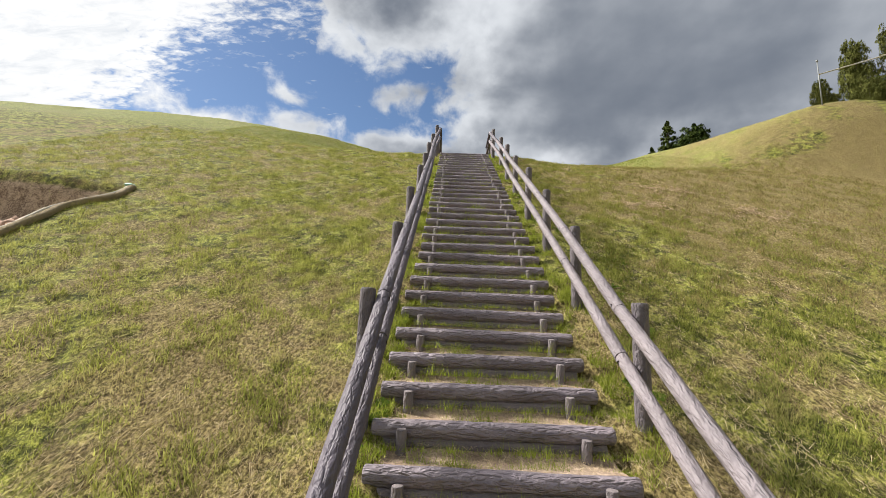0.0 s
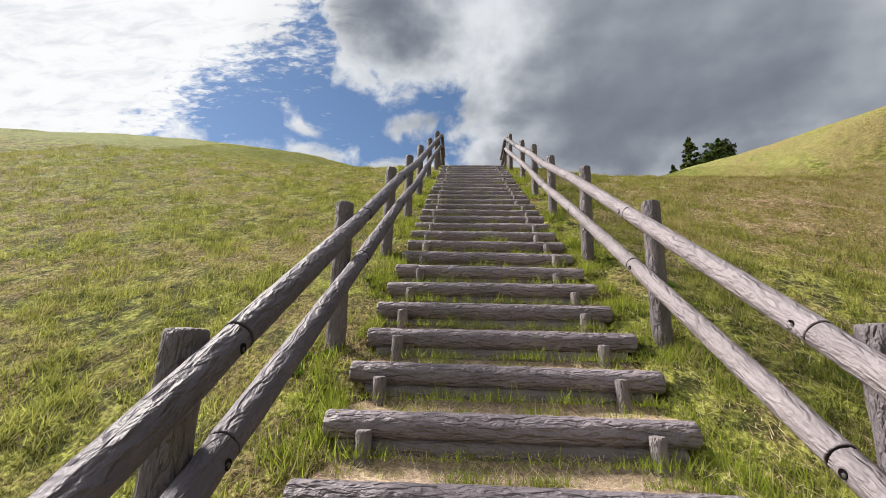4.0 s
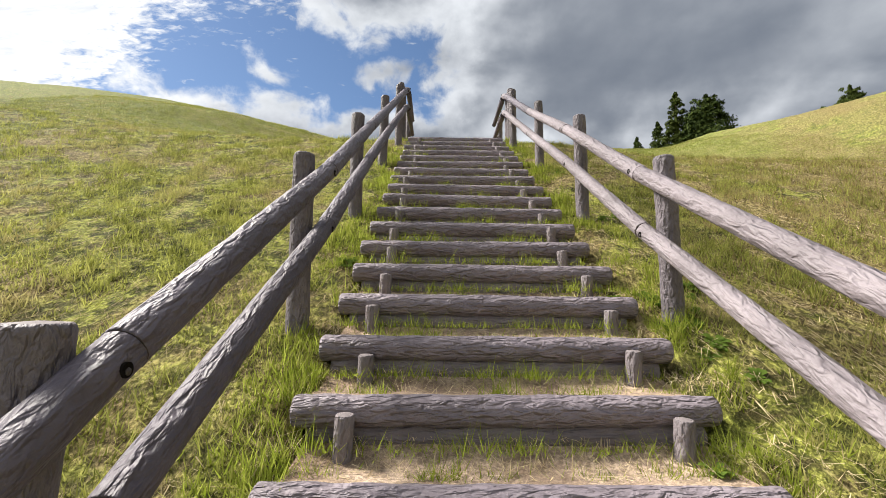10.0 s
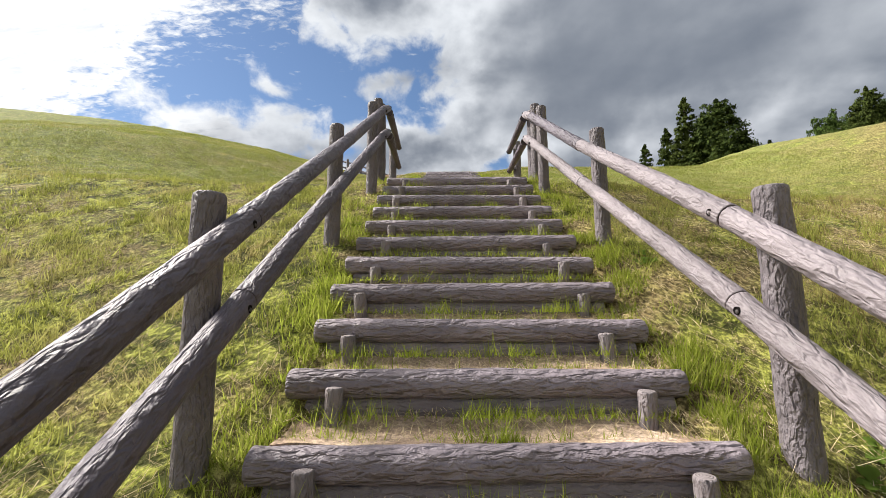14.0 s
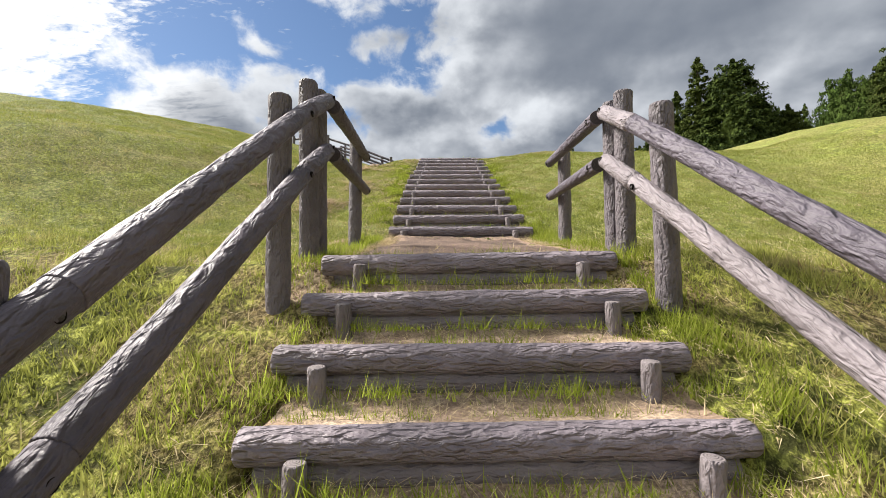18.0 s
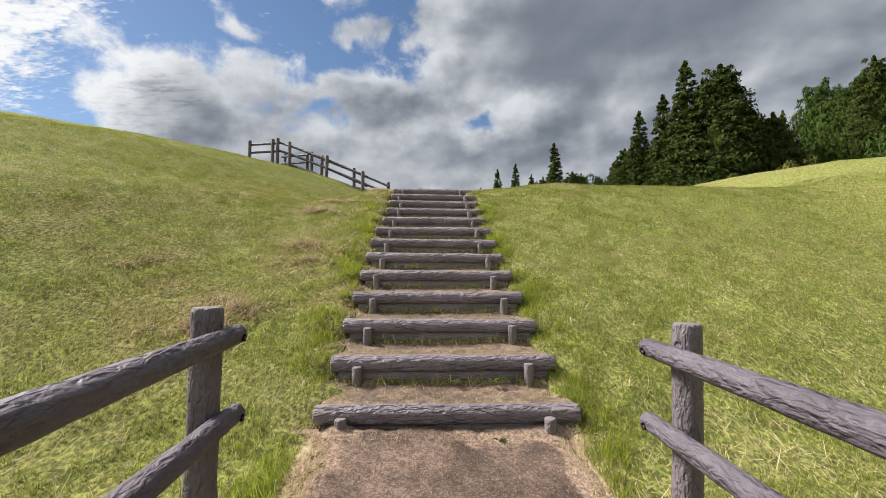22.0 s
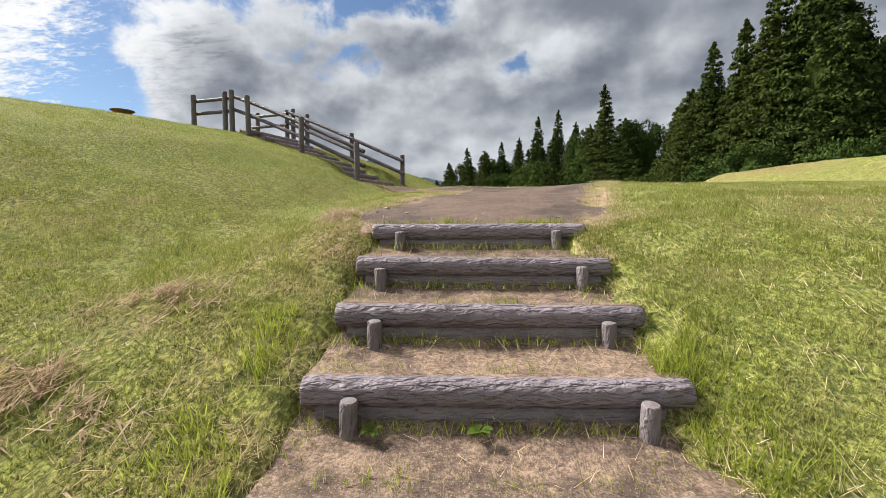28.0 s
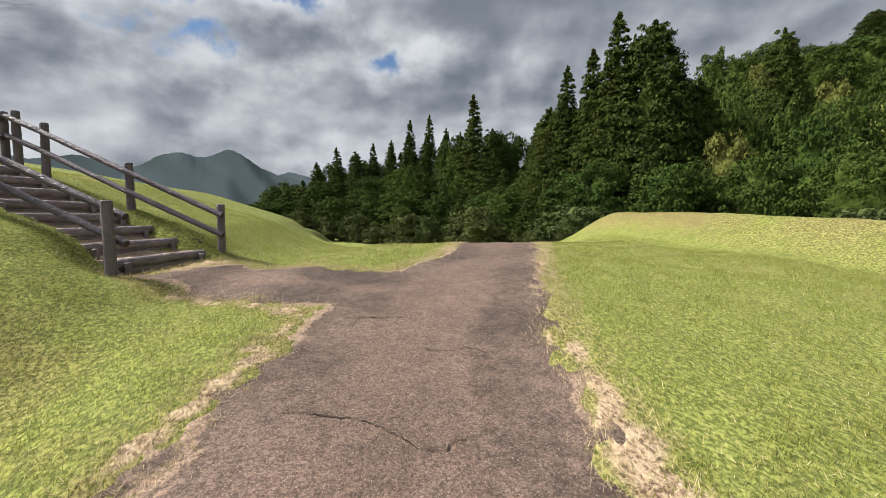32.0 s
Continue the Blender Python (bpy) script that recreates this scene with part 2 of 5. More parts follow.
def ground_material():
    m, t = material("mown_grass_slope")
    o = object_coords(t)
    bare = t.n("ShaderNodeAttribute", attribute_name="bare").outputs["Fac"]
    dry = t.n("ShaderNodeAttribute", attribute_name="dry").outputs["Fac"]
    wide = t.noise(o, 0.22, 4.0, 0.6)
    patch = t.noise(o, 1.3, 6.0, 0.68, 0.6)
    tuft = t.noise(o, 7.0, 6.0, 0.72)
    blade = t.noise(t.scaled(o, (1.0, 0.6, 1.0)), 42.0, 4.0, 0.75)
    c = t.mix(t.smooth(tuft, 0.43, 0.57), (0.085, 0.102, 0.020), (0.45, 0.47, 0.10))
    # shade in the hollows between tufts and blades, painted as near-black green
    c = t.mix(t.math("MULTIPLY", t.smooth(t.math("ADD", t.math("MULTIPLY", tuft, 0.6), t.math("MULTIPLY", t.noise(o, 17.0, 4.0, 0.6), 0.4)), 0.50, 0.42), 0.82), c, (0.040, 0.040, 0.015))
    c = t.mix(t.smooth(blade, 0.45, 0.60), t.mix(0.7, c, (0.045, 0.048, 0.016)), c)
    c = t.mix(t.math("MULTIPLY", t.smooth(blade, 0.55, 0.74), 0.7), c, (0.46, 0.45, 0.14))
    straw = t.math("ADD", t.math("ADD", t.math("MULTIPLY", patch, 0.8), t.math("MULTIPLY", wide, 0.2)), t.math("MULTIPLY", dry, 0.22))
    c = t.mix(t.math("MULTIPLY", t.smooth(straw, 0.47, 0.64), 0.75), c, t.mix(t.smooth(blade, 0.40, 0.62), (0.085, 0.058, 0.030), (0.42, 0.32, 0.16)))
    lush = t.n("ShaderNodeAttribute", attribute_name="lush").outputs["Fac"]
    c = t.mix(t.math("MULTIPLY", lush, 0.36), c, t.mix(t.smooth(blade, 0.40, 0.62), (0.19, 0.245, 0.045), (0.38, 0.43, 0.105)))
    even = t.n("ShaderNodeAttribute", attribute_name="even").outputs["Fac"]
    c = t.mix(t.math("MULTIPLY", even, 0.95), c, t.mix(t.smooth(blade, 0.40, 0.62), (0.090, 0.112, 0.030), (0.280, 0.302, 0.084)))
    c = t.mix(t.math("MULTIPLY", t.smooth(dry, 0.5, 0.95), 0.6), c, t.mix(t.smooth(blade, 0.40, 0.62), (0.105, 0.078, 0.032), (0.33, 0.265, 0.115)))
    soil = t.mix(t.smooth(t.math("ADD", t.math("MULTIPLY", blade, 0.6), t.math("MULTIPLY", tuft, 0.4)), 0.40, 0.58), (0.13, 0.085, 0.058), (0.56, 0.43, 0.30))
    c = t.mix(t.smooth(t.math("ADD", bare, t.math("MULTIPLY", t.math("SUBTRACT", tuft, 0.5), 0.5)), 0.35, 0.6), c, soil)
    level = t.math("SUBTRACT", 1.0, t.math("MULTIPLY", even, 0.8))
    h = t.math("ADD", t.math("MULTIPLY", t.math("MULTIPLY", tuft, 0.8), level), t.math("MULTIPLY", blade, 0.5))
    h = t.math("MULTIPLY", h, t.smooth(level, 0.0, 1.0, 0.5, 1.0))
    finish(t, c, 0.95, h, 1.0, 0.05, 0.1)
    return m


def earth_material(name, dark, pale, pebbles=1.0, litter=0.0, patch=0.8):
    """Trodden earth with fine gravel and, where given, a litter of dry grass."""
    m, t = material(name)
    o = object_coords(t)
    wide, mid, small = t.noise(o, patch, 6.0, 0.72, 0.6), t.noise(o, 9.0, 6.0, 0.72), t.noise(o, 70.0, 4.0, 0.75)
    v = t.n("ShaderNodeTexVoronoi", {"Vector": o, "Scale": 120.0})
    pick = t.n("ShaderNodeSeparateColor", {0: v.outputs["Color"]}).outputs[0]
    speck = t.math("MULTIPLY", t.smooth(v.outputs["Distance"], 0.42, 0.25), t.smooth(pick, 0.55, 0.95))
    c = t.mix(t.smooth(t.math("ADD", t.math("MULTIPLY", wide, 0.6), t.math("MULTIPLY", mid, 0.4)), 0.38, 0.63), dark, pale)
    rim = t.n("ShaderNodeAttribute", attribute_name="rim").outputs["Fac"]
    c = t.mix(t.smooth(t.math("ADD", rim, t.math("MULTIPLY", t.math("SUBTRACT", mid, 0.5), 0.9)), 0.35, 0.62), c, t.mix(mid, (0.30, 0.20, 0.15), (0.50, 0.37, 0.28)))
    worn = t.n("ShaderNodeAttribute", attribute_name="worn").outputs["Fac"]
    c = t.mix(t.math("MULTIPLY", t.smooth(t.math("ADD", worn, t.math("MULTIPLY", t.math("SUBTRACT", wide, 0.5), 1.3)), 0.45, 0.95), 0.5), c, t.mix(mid, (0.16, 0.105, 0.083), (0.31, 0.215, 0.175)))
    c = t.mix(t.smooth(small, 0.42, 0.58), t.mix(0.62, c, [x * 0.5 for x in dark]), c)
    grit = t.noise(o, 30.0, 3.0, 0.6)
    c = t.mix(t.math("MULTIPLY", t.smooth(grit, 0.50, 0.40), 0.45), c, [x * 0.55 for x in dark])
    c = t.mix(t.math("MULTIPLY", speck, 0.42 * pebbles), c, (0.44, 0.35, 0.30))
    v2 = t.n("ShaderNodeTexVoronoi", {"Vector": o, "Scale": 75.0})
    pick2 = t.n("ShaderNodeSeparateColor", {0: v2.outputs["Color"]}).outputs[1]
    c = t.mix(t.math("MULTIPLY", t.math("MULTIPLY", t.smooth(v2.outputs["Distance"], 0.40, 0.22), t.smooth(pick2, 0.74, 0.98)), 0.36 * pebbles), c, (0.38, 0.28, 0.23))
    if litter:
        fibre = t.noise(t.scaled(o, (1.0, 0.25, 1.0)), 90.0, 3.0, 0.7, 2.0)
        c = t.mix(t.math("MULTIPLY", t.math("MULTIPLY", t.smooth(fibre, 0.5, 0.62), t.smooth(mid, 0.40, 0.58)), litter), c, (0.50, 0.40, 0.21))
    h = t.math("ADD", t.math("ADD", t.math("MULTIPLY", small, 0.7), mid), t.math("MULTIPLY", speck, 0.3))
    finish(t, c, 0.92, h, 0.8, 0.012, 0.2)
    return m


def leaf_material(name, a, b, through_light=0.35, dryness=None, hollow=0.5, tufts=0.4):
    """Thin leaves: every island takes its own shade, broad patches vary as well."""
    m, t = material(name)
    rnd = t.n("ShaderNodeNewGeometry").outputs["Random Per Island"]
    o = t.n("ShaderNodeTexCoord").outputs["Object"]
    c = t.mix(rnd, a, b)
    if dryness:
        tuft = t.smooth(t.math("ADD", t.math("MULTIPLY", t.noise(o, 7.0, 3.0, 0.6), 0.7), t.math("MULTIPLY", t.noise(o, 1.1, 3.0, 0.6), 0.3)), 0.38, 0.62)
        c = t.mix(t.math("ADD", t.math("MULTIPLY", rnd, 1.0 - tufts), t.math("MULTIPLY", tuft, tufts)), a, b)
        patch = t.noise(o, 1.5, 5.0, 0.65, 0.6)
        c = t.mix(t.math("MULTIPLY", t.smooth(patch, 0.48, 0.70), 0.75), c, dryness)
    else:
        c = t.mix(t.math("MULTIPLY", t.noise(o, 0.7, 3.0), hollow), c, [v * 0.5 for v in a])
    d = t.n("ShaderNodeBsdfDiffuse", {"Color": c, "Roughness": 0.8})
    tr = t.n("ShaderNodeBsdfTranslucent", {"Color": c})
    s = t.n("ShaderNodeMixShader", {0: through_light, 1: d.outputs[0], 2: tr.outputs[0]})
    t.n("ShaderNodeOutputMaterial", {0: s.outputs[0]})
    return m


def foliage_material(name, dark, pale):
    """Crowns: sprays of leaves in mixed greens, shadow gaps painted as the darkest, rough with leaf-sized relief."""
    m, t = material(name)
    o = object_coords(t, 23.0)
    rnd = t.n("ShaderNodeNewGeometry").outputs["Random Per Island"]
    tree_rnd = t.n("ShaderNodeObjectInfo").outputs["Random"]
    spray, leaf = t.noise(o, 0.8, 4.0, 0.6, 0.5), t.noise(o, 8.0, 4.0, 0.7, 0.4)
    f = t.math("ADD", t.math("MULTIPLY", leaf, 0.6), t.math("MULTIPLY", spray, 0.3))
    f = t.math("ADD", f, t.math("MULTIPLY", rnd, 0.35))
    # the dark end of the mix paints the shade between leaves
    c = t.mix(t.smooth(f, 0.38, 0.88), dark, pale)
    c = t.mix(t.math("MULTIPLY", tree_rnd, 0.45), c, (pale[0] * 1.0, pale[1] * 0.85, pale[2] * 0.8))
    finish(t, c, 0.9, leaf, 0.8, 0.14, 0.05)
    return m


GROUND = ground_material()
PATH_EARTH = earth_material("brown_gravel_path", (0.070, 0.052, 0.045), (0.225, 0.158, 0.128), 1.5)
LANDING_EARTH = earth_material("reddish_landing_gravel", (0.088, 0.062, 0.050), (0.275, 0.192, 0.150), 1.3, 0.0, 1.6)
TREAD_EARTH = earth_material("trodden_tread_soil", (0.30, 0.215, 0.155), (0.68, 0.525, 0.405), 0.7, 0.45, 3.0)
UPPER_EARTH = earth_material("upper_tread_gravel", (0.100, 0.071, 0.058), (0.36, 0.25, 0.192), 1.2, 0.35, 2.2)
BLADES = leaf_material("grass_blades", (0.086, 0.104, 0.018), (0.54, 0.55, 0.148), 0.4, (0.50, 0.41, 0.22))
LAWN = leaf_material("lawn_blades", (0.145, 0.170, 0.036), (0.385, 0.410, 0.108), 0.4, (0.52, 0.44, 0.24), 0.5, 0.08)
BROWNED = leaf_material("browned_grass", (0.100, 0.082, 0.028), (0.42, 0.34, 0.15), 0.35, (0.44, 0.32, 0.17))
TALL = leaf_material("tall_grass", (0.21, 0.27, 0.028), (0.50, 0.56, 0.105), 0.5)
WEED = leaf_material("weed_leaves", (0.085, 0.13, 0.025), (0.33, 0.38, 0.085), 0.35)
STRAW = leaf_material("dry_straw", (0.40, 0.31, 0.18), (0.82, 0.70, 0.46), 0.3, None, 0.15)
HAY = leaf_material("raked_hay", (0.36, 0.26, 0.185), (0.86, 0.69, 0.51), 0.3, None, 0.1)
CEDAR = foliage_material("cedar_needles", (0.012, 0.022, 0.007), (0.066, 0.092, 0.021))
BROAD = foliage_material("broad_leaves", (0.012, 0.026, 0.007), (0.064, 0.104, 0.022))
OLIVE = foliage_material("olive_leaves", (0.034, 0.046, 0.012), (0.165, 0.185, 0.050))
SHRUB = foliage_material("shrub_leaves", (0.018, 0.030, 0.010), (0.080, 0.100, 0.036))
TRUNK = bark_material("tree_bark", (0.13, 0.095, 0.07), 20.0, 0.2)
TERRACOTTA = plain("weathered_terracotta", (0.19, 0.092, 0.062), 0.8, 9.0, 0.35)
STEEL = plain("galvanised_steel", (0.20, 0.21, 0.215), 0.45, 14.0, 0.1, 0.05)
CORD = plain("pale_cord", (0.5, 0.47, 0.40), 0.9, 20.0, 0.25)
ROLL = plain("dry_turf_roll", (0.34, 0.27, 0.16), 0.95, 18.0, 0.45, 0.8, 0.03)
NET = plain("pale_green_sheet", (0.30, 0.55, 0.45), 0.6, 20.0, 0.2)
STONE = plain("pale_stone", (0.33, 0.285, 0.245), 0.85, 14.0, 0.25, 0.5)
BOLT = plain("rusted_bolt", (0.075, 0.066, 0.066), 0.6, 30.0, 0.3)
# near-black stands in for the shade inside a bolt hole
SOCKET = plain("shade_dark_bolt_socket", (0.014, 0.012, 0.012), 0.95, 30.0, 0.3, 0.3, 0.002, 0.02)
CRACK = plain("crack_shadowed_soil", (0.035, 0.025, 0.02), 0.95, 30.0, 0.3)
# distance haze is mixed into this blue-grey base colour
HILL = leaf_material("hazed_wooded_mountain", (0.085, 0.112, 0.125), (0.10, 0.128, 0.140), 0.0, None, 0.1)


# ---- the lie of the land ----
RISE, TREAD, Y0, Z0 = 0.1927, 0.3203, 6.15, 3.284      # lower flight: log tops
RISE2, TREAD2, Y2, Z2 = 0.197, 0.4695, 18.73, 9.855  # upper flight
SLOPE = RISE / TREAD


def sstep(v, lo, hi):
    k = np.clip((v - lo) / (hi - lo), 0, 1)
    return k * k * (3 - 2 * k)


def smin(a, b, k):
    h = np.clip(0.5 + 0.5 * (b - a) / k, 0, 1)
    return b * (1 - h) + a * h - k * h * (1 - h)


def flank(y):
    """The even slope of the mound that the lower flight climbs."""
    s = Z0 - 0.09 + SLOPE * (y - Y0)
    return -smin(-s, -(2.52 + 0.012 * np.minimum(y - 5.0, 0.0)), 0.25)


def middle(y):
    """The fold in which the landing, the upper flight and the path lie."""
    s = np.interp(y, [-400, 16.5, 18.55, 24.45, 27.0, 30.0, 33.0, 36.0, 43.0, 56.0, 90.0, 4000.0],
                  [40.0, 9.40, 9.68, 12.185, 12.52, 12.86, 13.0, 12.8, 11.3, 9.6, 9.2, 6.0])
    return np.where(y < 16.5, flank(y), s)


def fractal(x, y):
    return (np.sin(x * 1.7 + 1.3 * np.sin(y * 0.9)) * np.sin(y * 1.4 + 0.8 * np.sin(x * 1.1)) * 0.5
            + np.sin(x * 4.1 + 2.0 * np.sin(y * 2.3)) * np.sin(y * 3.7 + 1.7) * 0.25 + np.sin(x * 9.3 + y * 2.1) * np.sin(y * 8.1 - x * 1.9) * 0.12)


def land(x, y):
    x, y = np.asarray(x, float), np.asarray(y, float)
    m = middle(y)
    # the round mound on the left, with its level top
    r = np.hypot(x + 10.57, y - 37.77)
    dome = np.interp(r, [0, 9, 12, 13.5, 16, 18.3, 21, 26, 29, 60, 4000], [15.05, 14.94, 14.42, 14.19, 13.43, 12.36, 11.5, 10.23, 9.38, 2.0, -5.0])
    dome = np.where((y > 37.77) | (x < -10.57), np.maximum(dome, 13.0 - 0.05 * (r - 16)), dome)
    left = smin(flank(y) - 0.066 * np.clip(x - 4.0, -30.0, 0.0), dome, 0.6)
    wl = sstep(-x, -np.interp(y, [18, 27, 30, 34], [5.0, 5.2, 5.9, 8.0]), -np.interp(y, [18, 24, 28, 34], [-2.9, 3.6, 3.7, 5.0]))
    # the lower mound on the right
    edge = 14.42 - 0.14 * (np.clip(y, 12, 36) - 35) + 0.9 * np.maximum(y - 36, 0)
    half = np.interp(y, [14, 22, 26, 35], [3.3, 4.1, 1.4, 1.3])
    wr = sstep(x, edge - half, edge + half) * sstep(y + 0.28 * np.maximum(x - 14.0, 0), 15.6, 19.0)
    # the lower slope breaks a little early beside the landing, and the lawn above it stands proud of the path
    m = m - 0.22 * sstep(x, 7.6, 9.5) * np.exp(-((y - 16.4) / 0.9) ** 2)
    m = m + 0.17 * sstep(x, 6.95, 8.6) * sstep(y, 20.5, 23.8) * (1 - sstep(y, 27.0, 32.0)) * (1 - sstep(x, 14.0, 18.0))
    right = smin(flank(y) + 3.0, np.maximum(13.77 - 0.30 * np.maximum(x - 15.75, 0), 11.3) - 0.3 * np.maximum(y - 38, 0), 1.2)
    z = m + wl * np.maximum(left - m, -20) + wr * np.maximum(right - m, -20)
    z = np.maximum(z, -40 + 0 * z)
    far = sstep(np.hypot(x - 6, y - 20), 45, 170)
    z = z + far * sstep(x, 25, 140) * 30.0
    # the wooded hillside beyond the lower mound
    out, bearing = np.hypot(x - 6.25, y - 24.5), np.degrees(np.arctan2(x - 6.25, y - 24.5))
    z = z + 32.0 * sstep(out, 62, 135) * sstep(bearing, 40, 55) * (1 - sstep(bearing, 105, 135))
    z = z + 0.035 * fractal(x, y)
    # the level arm that leads to the side stair
    ss, so = (x - 7.2) * -0.877 + (y - 28.98) * 0.480, (x - 7.2) * -0.480 + (y - 28.98) * -0.877
    arm = sstep(ss, 0.2, 1.0) * (1 - sstep(ss, 3.0, 3.7)) * (1 - sstep(np.abs(so), 0.65, 1.5))
    z = z + arm * np.minimum(12.90 - z, 0)
    # the cut in the slope, with its steep back wall
    inside = sstep(-x, 0.42, 0.56) * sstep(y, 8.25, 8.4) * (1 - sstep(y, 10.66, 10.74)) * sstep(x, -9.0, -8.6)
    bench = flank(np.full_like(y, 8.3)) + 0.38 * (y - 8.3) + 0.05 * fractal(x * 3, y * 3)
    return z + inside * np.minimum(bench - z, 0)


def land_at(x, y):
    return float(land(np.array([x]), np.array([y]))[0])


def strip(x, y):
    """1 under the two flights, where the treads replace the turf."""
    run = sstep(y, 5.1, 5.3) * (1 - sstep(y, 24.39, 24.46)) * (1 - sstep(y, 16.34, 16.42) * (1 - sstep(y, 18.6, 18.7)))
    from_mid = np.abs(x - np.where(y > 17.5, 6.13, 6.05)) + 0.09 * fractal(x * 3.0, y * 4.3) + 0.04 * fractal(x * 9.0, y * 11.0)
    return (1 - sstep(from_mid, 0.62, 0.74)) * run


def path_left(y):
    return np.interp(y, [24.3, 24.6, 25.2, 25.6, 26.4, 28, 29.2, 30.2, 31.2, 33.5, 40], [5.35, 5.28, 5.05, 5.10, 5.38, 5.98, 6.45, 7.3, 8.2, 9.3, 12.0])


def path_right(y):
    return np.interp(y, [24.3, 25.0, 26.0, 27.5, 30.0, 33.0, 40], [6.78, 7.32, 7.5, 7.98, 9.3, 10.9, 14.5])


def path_inside(x, y):
    """Positive within the path's ragged outline, in metres from its edge."""
    rag = 0.09 * fractal(x * 2.3, y * 2.3) + 0.14 * fractal(x * 5, y * 5 + 3) + 0.06 * fractal(x * 13, y * 13)
    # the arm that leads to the side stair
    ux, uy = -0.877, 0.480
    s, o = (x - 7.2) * ux + (y - 28.98) * uy, (x - 7.2) * -uy + (y - 28.98) * ux
    arm = np.minimum(0.70 - np.abs(o), np.minimum(s + 0.6, 2.98 - s))
    main = np.minimum(np.minimum(x - path_left(y), path_right(y) - x), y - 24.22)
    return np.maximum(main, arm) + rag


def landing_inside(x, y):
    rag = 0.07 * fractal(x * 3.1, y * 3.1) + 0.03 * fractal(x * 9, y * 9)
    w_ = np.interp(y, [16.4, 17.2, 18.7], [0.86, 0.80, 0.62])
    return np.minimum(np.minimum(w_ - np.abs(x - np.interp(y, [16.4, 18.7], [6.06, 6.13])), y - 16.30), 18.64 - y) + rag


SIDE_FOOT, SIDE_U = (4.42, 30.60, 12.93), (-0.927, 0.375)


def side_strip(x, y):
    """1 under the side stair."""
    s, o = (x - SIDE_FOOT[0]) * SIDE_U[0] + (y - SIDE_FOOT[1]) * SIDE_U[1], (x - SIDE_FOOT[0]) * SIDE_U[1] - (y - SIDE_FOOT[1]) * SIDE_U[0]
    return sstep(s, -0.05, 0.1) * (1 - sstep(s, 3.2, 3.4)) * (1 - sstep(np.abs(o), 0.70, 0.82))


# ---- mesh helpers ----
def mesh_of(name, verts, faces, mats, smooth=True):
    me = bpy.data.meshes.new(name)
    me.from_pydata([tuple(v) for v in verts], [], [tuple(f) for f in faces])
    for m in (mats if isinstance(mats, (list, tuple)) else [mats]):
        me.materials.append(m)
    if smooth:
        me.polygons.foreach_set("use_smooth", [True] * len(me.polygons))
    me.update()
    return me


def fast_mesh(name, co, tris, mat):
    """Many triangles from arrays."""
    me = bpy.data.meshes.new(name)
    n = len(tris)
    me.vertices.add(len(co))
    me.vertices.foreach_set("co", np.asarray(co, np.float32).ravel())
    me.loops.add(n * 3)
    me.loops.foreach_set("vertex_index", np.asarray(tris, np.int32).ravel())
    me.polygons.add(n)
    me.polygons.foreach_set("loop_start", np.arange(0, n * 3, 3, dtype=np.int32))
    me.materials.append(mat)
    me.update(calc_edges=True)
    return me


def grid_mesh(name, xs, ys, zfun, mat):
    gx, gy = np.meshgrid(xs, ys)
    gz = zfun(gx, gy)
    co = np.stack([gx, gy, gz], -1).reshape(-1, 3)
    nx, ny = len(xs), len(ys)
    a = (np.arange(ny - 1)[:, None] * nx + np.arange(nx - 1)[None, :]).ravel()
    quads = np.stack([a, a + 1, a + 1 + nx, a + nx], -1)
    me = bpy.data.meshes.new(name)
    me.vertices.add(len(co))
    me.vertices.foreach_set("co", co.astype(np.float32).ravel())
    me.loops.add(len(quads) * 4)
    me.loops.foreach_set("vertex_index", quads.astype(np.int32).ravel())
    me.polygons.add(len(quads))
    me.polygons.foreach_set("loop_start", np.arange(0, len(quads) * 4, 4, dtype=np.int32))
    me.polygons.foreach_set("use_smooth", np.ones(len(quads), bool))
    me.materials.append(mat)
    me.update(calc_edges=True)
    return me, gx.ravel(), gy.ravel()


def link(name, me, parent=None, m=None, label=""):
    ob = new(name, me)
    if parent is not None:
        ob.parent = parent
    if m is not None:
        ob.matrix_basis = m
    if label:
        tagged(ob, label)
    return ob


def part(name, bm, mat, parent, label="", m=None):
    me = bpy.data.meshes.new(name)
    bm.to_mesh(me)
    bm.free()
    me.materials.append(mat)
    me.polygons.foreach_set("use_smooth", [True] * len(me.polygons))
    return link(name, me, parent, m, label)


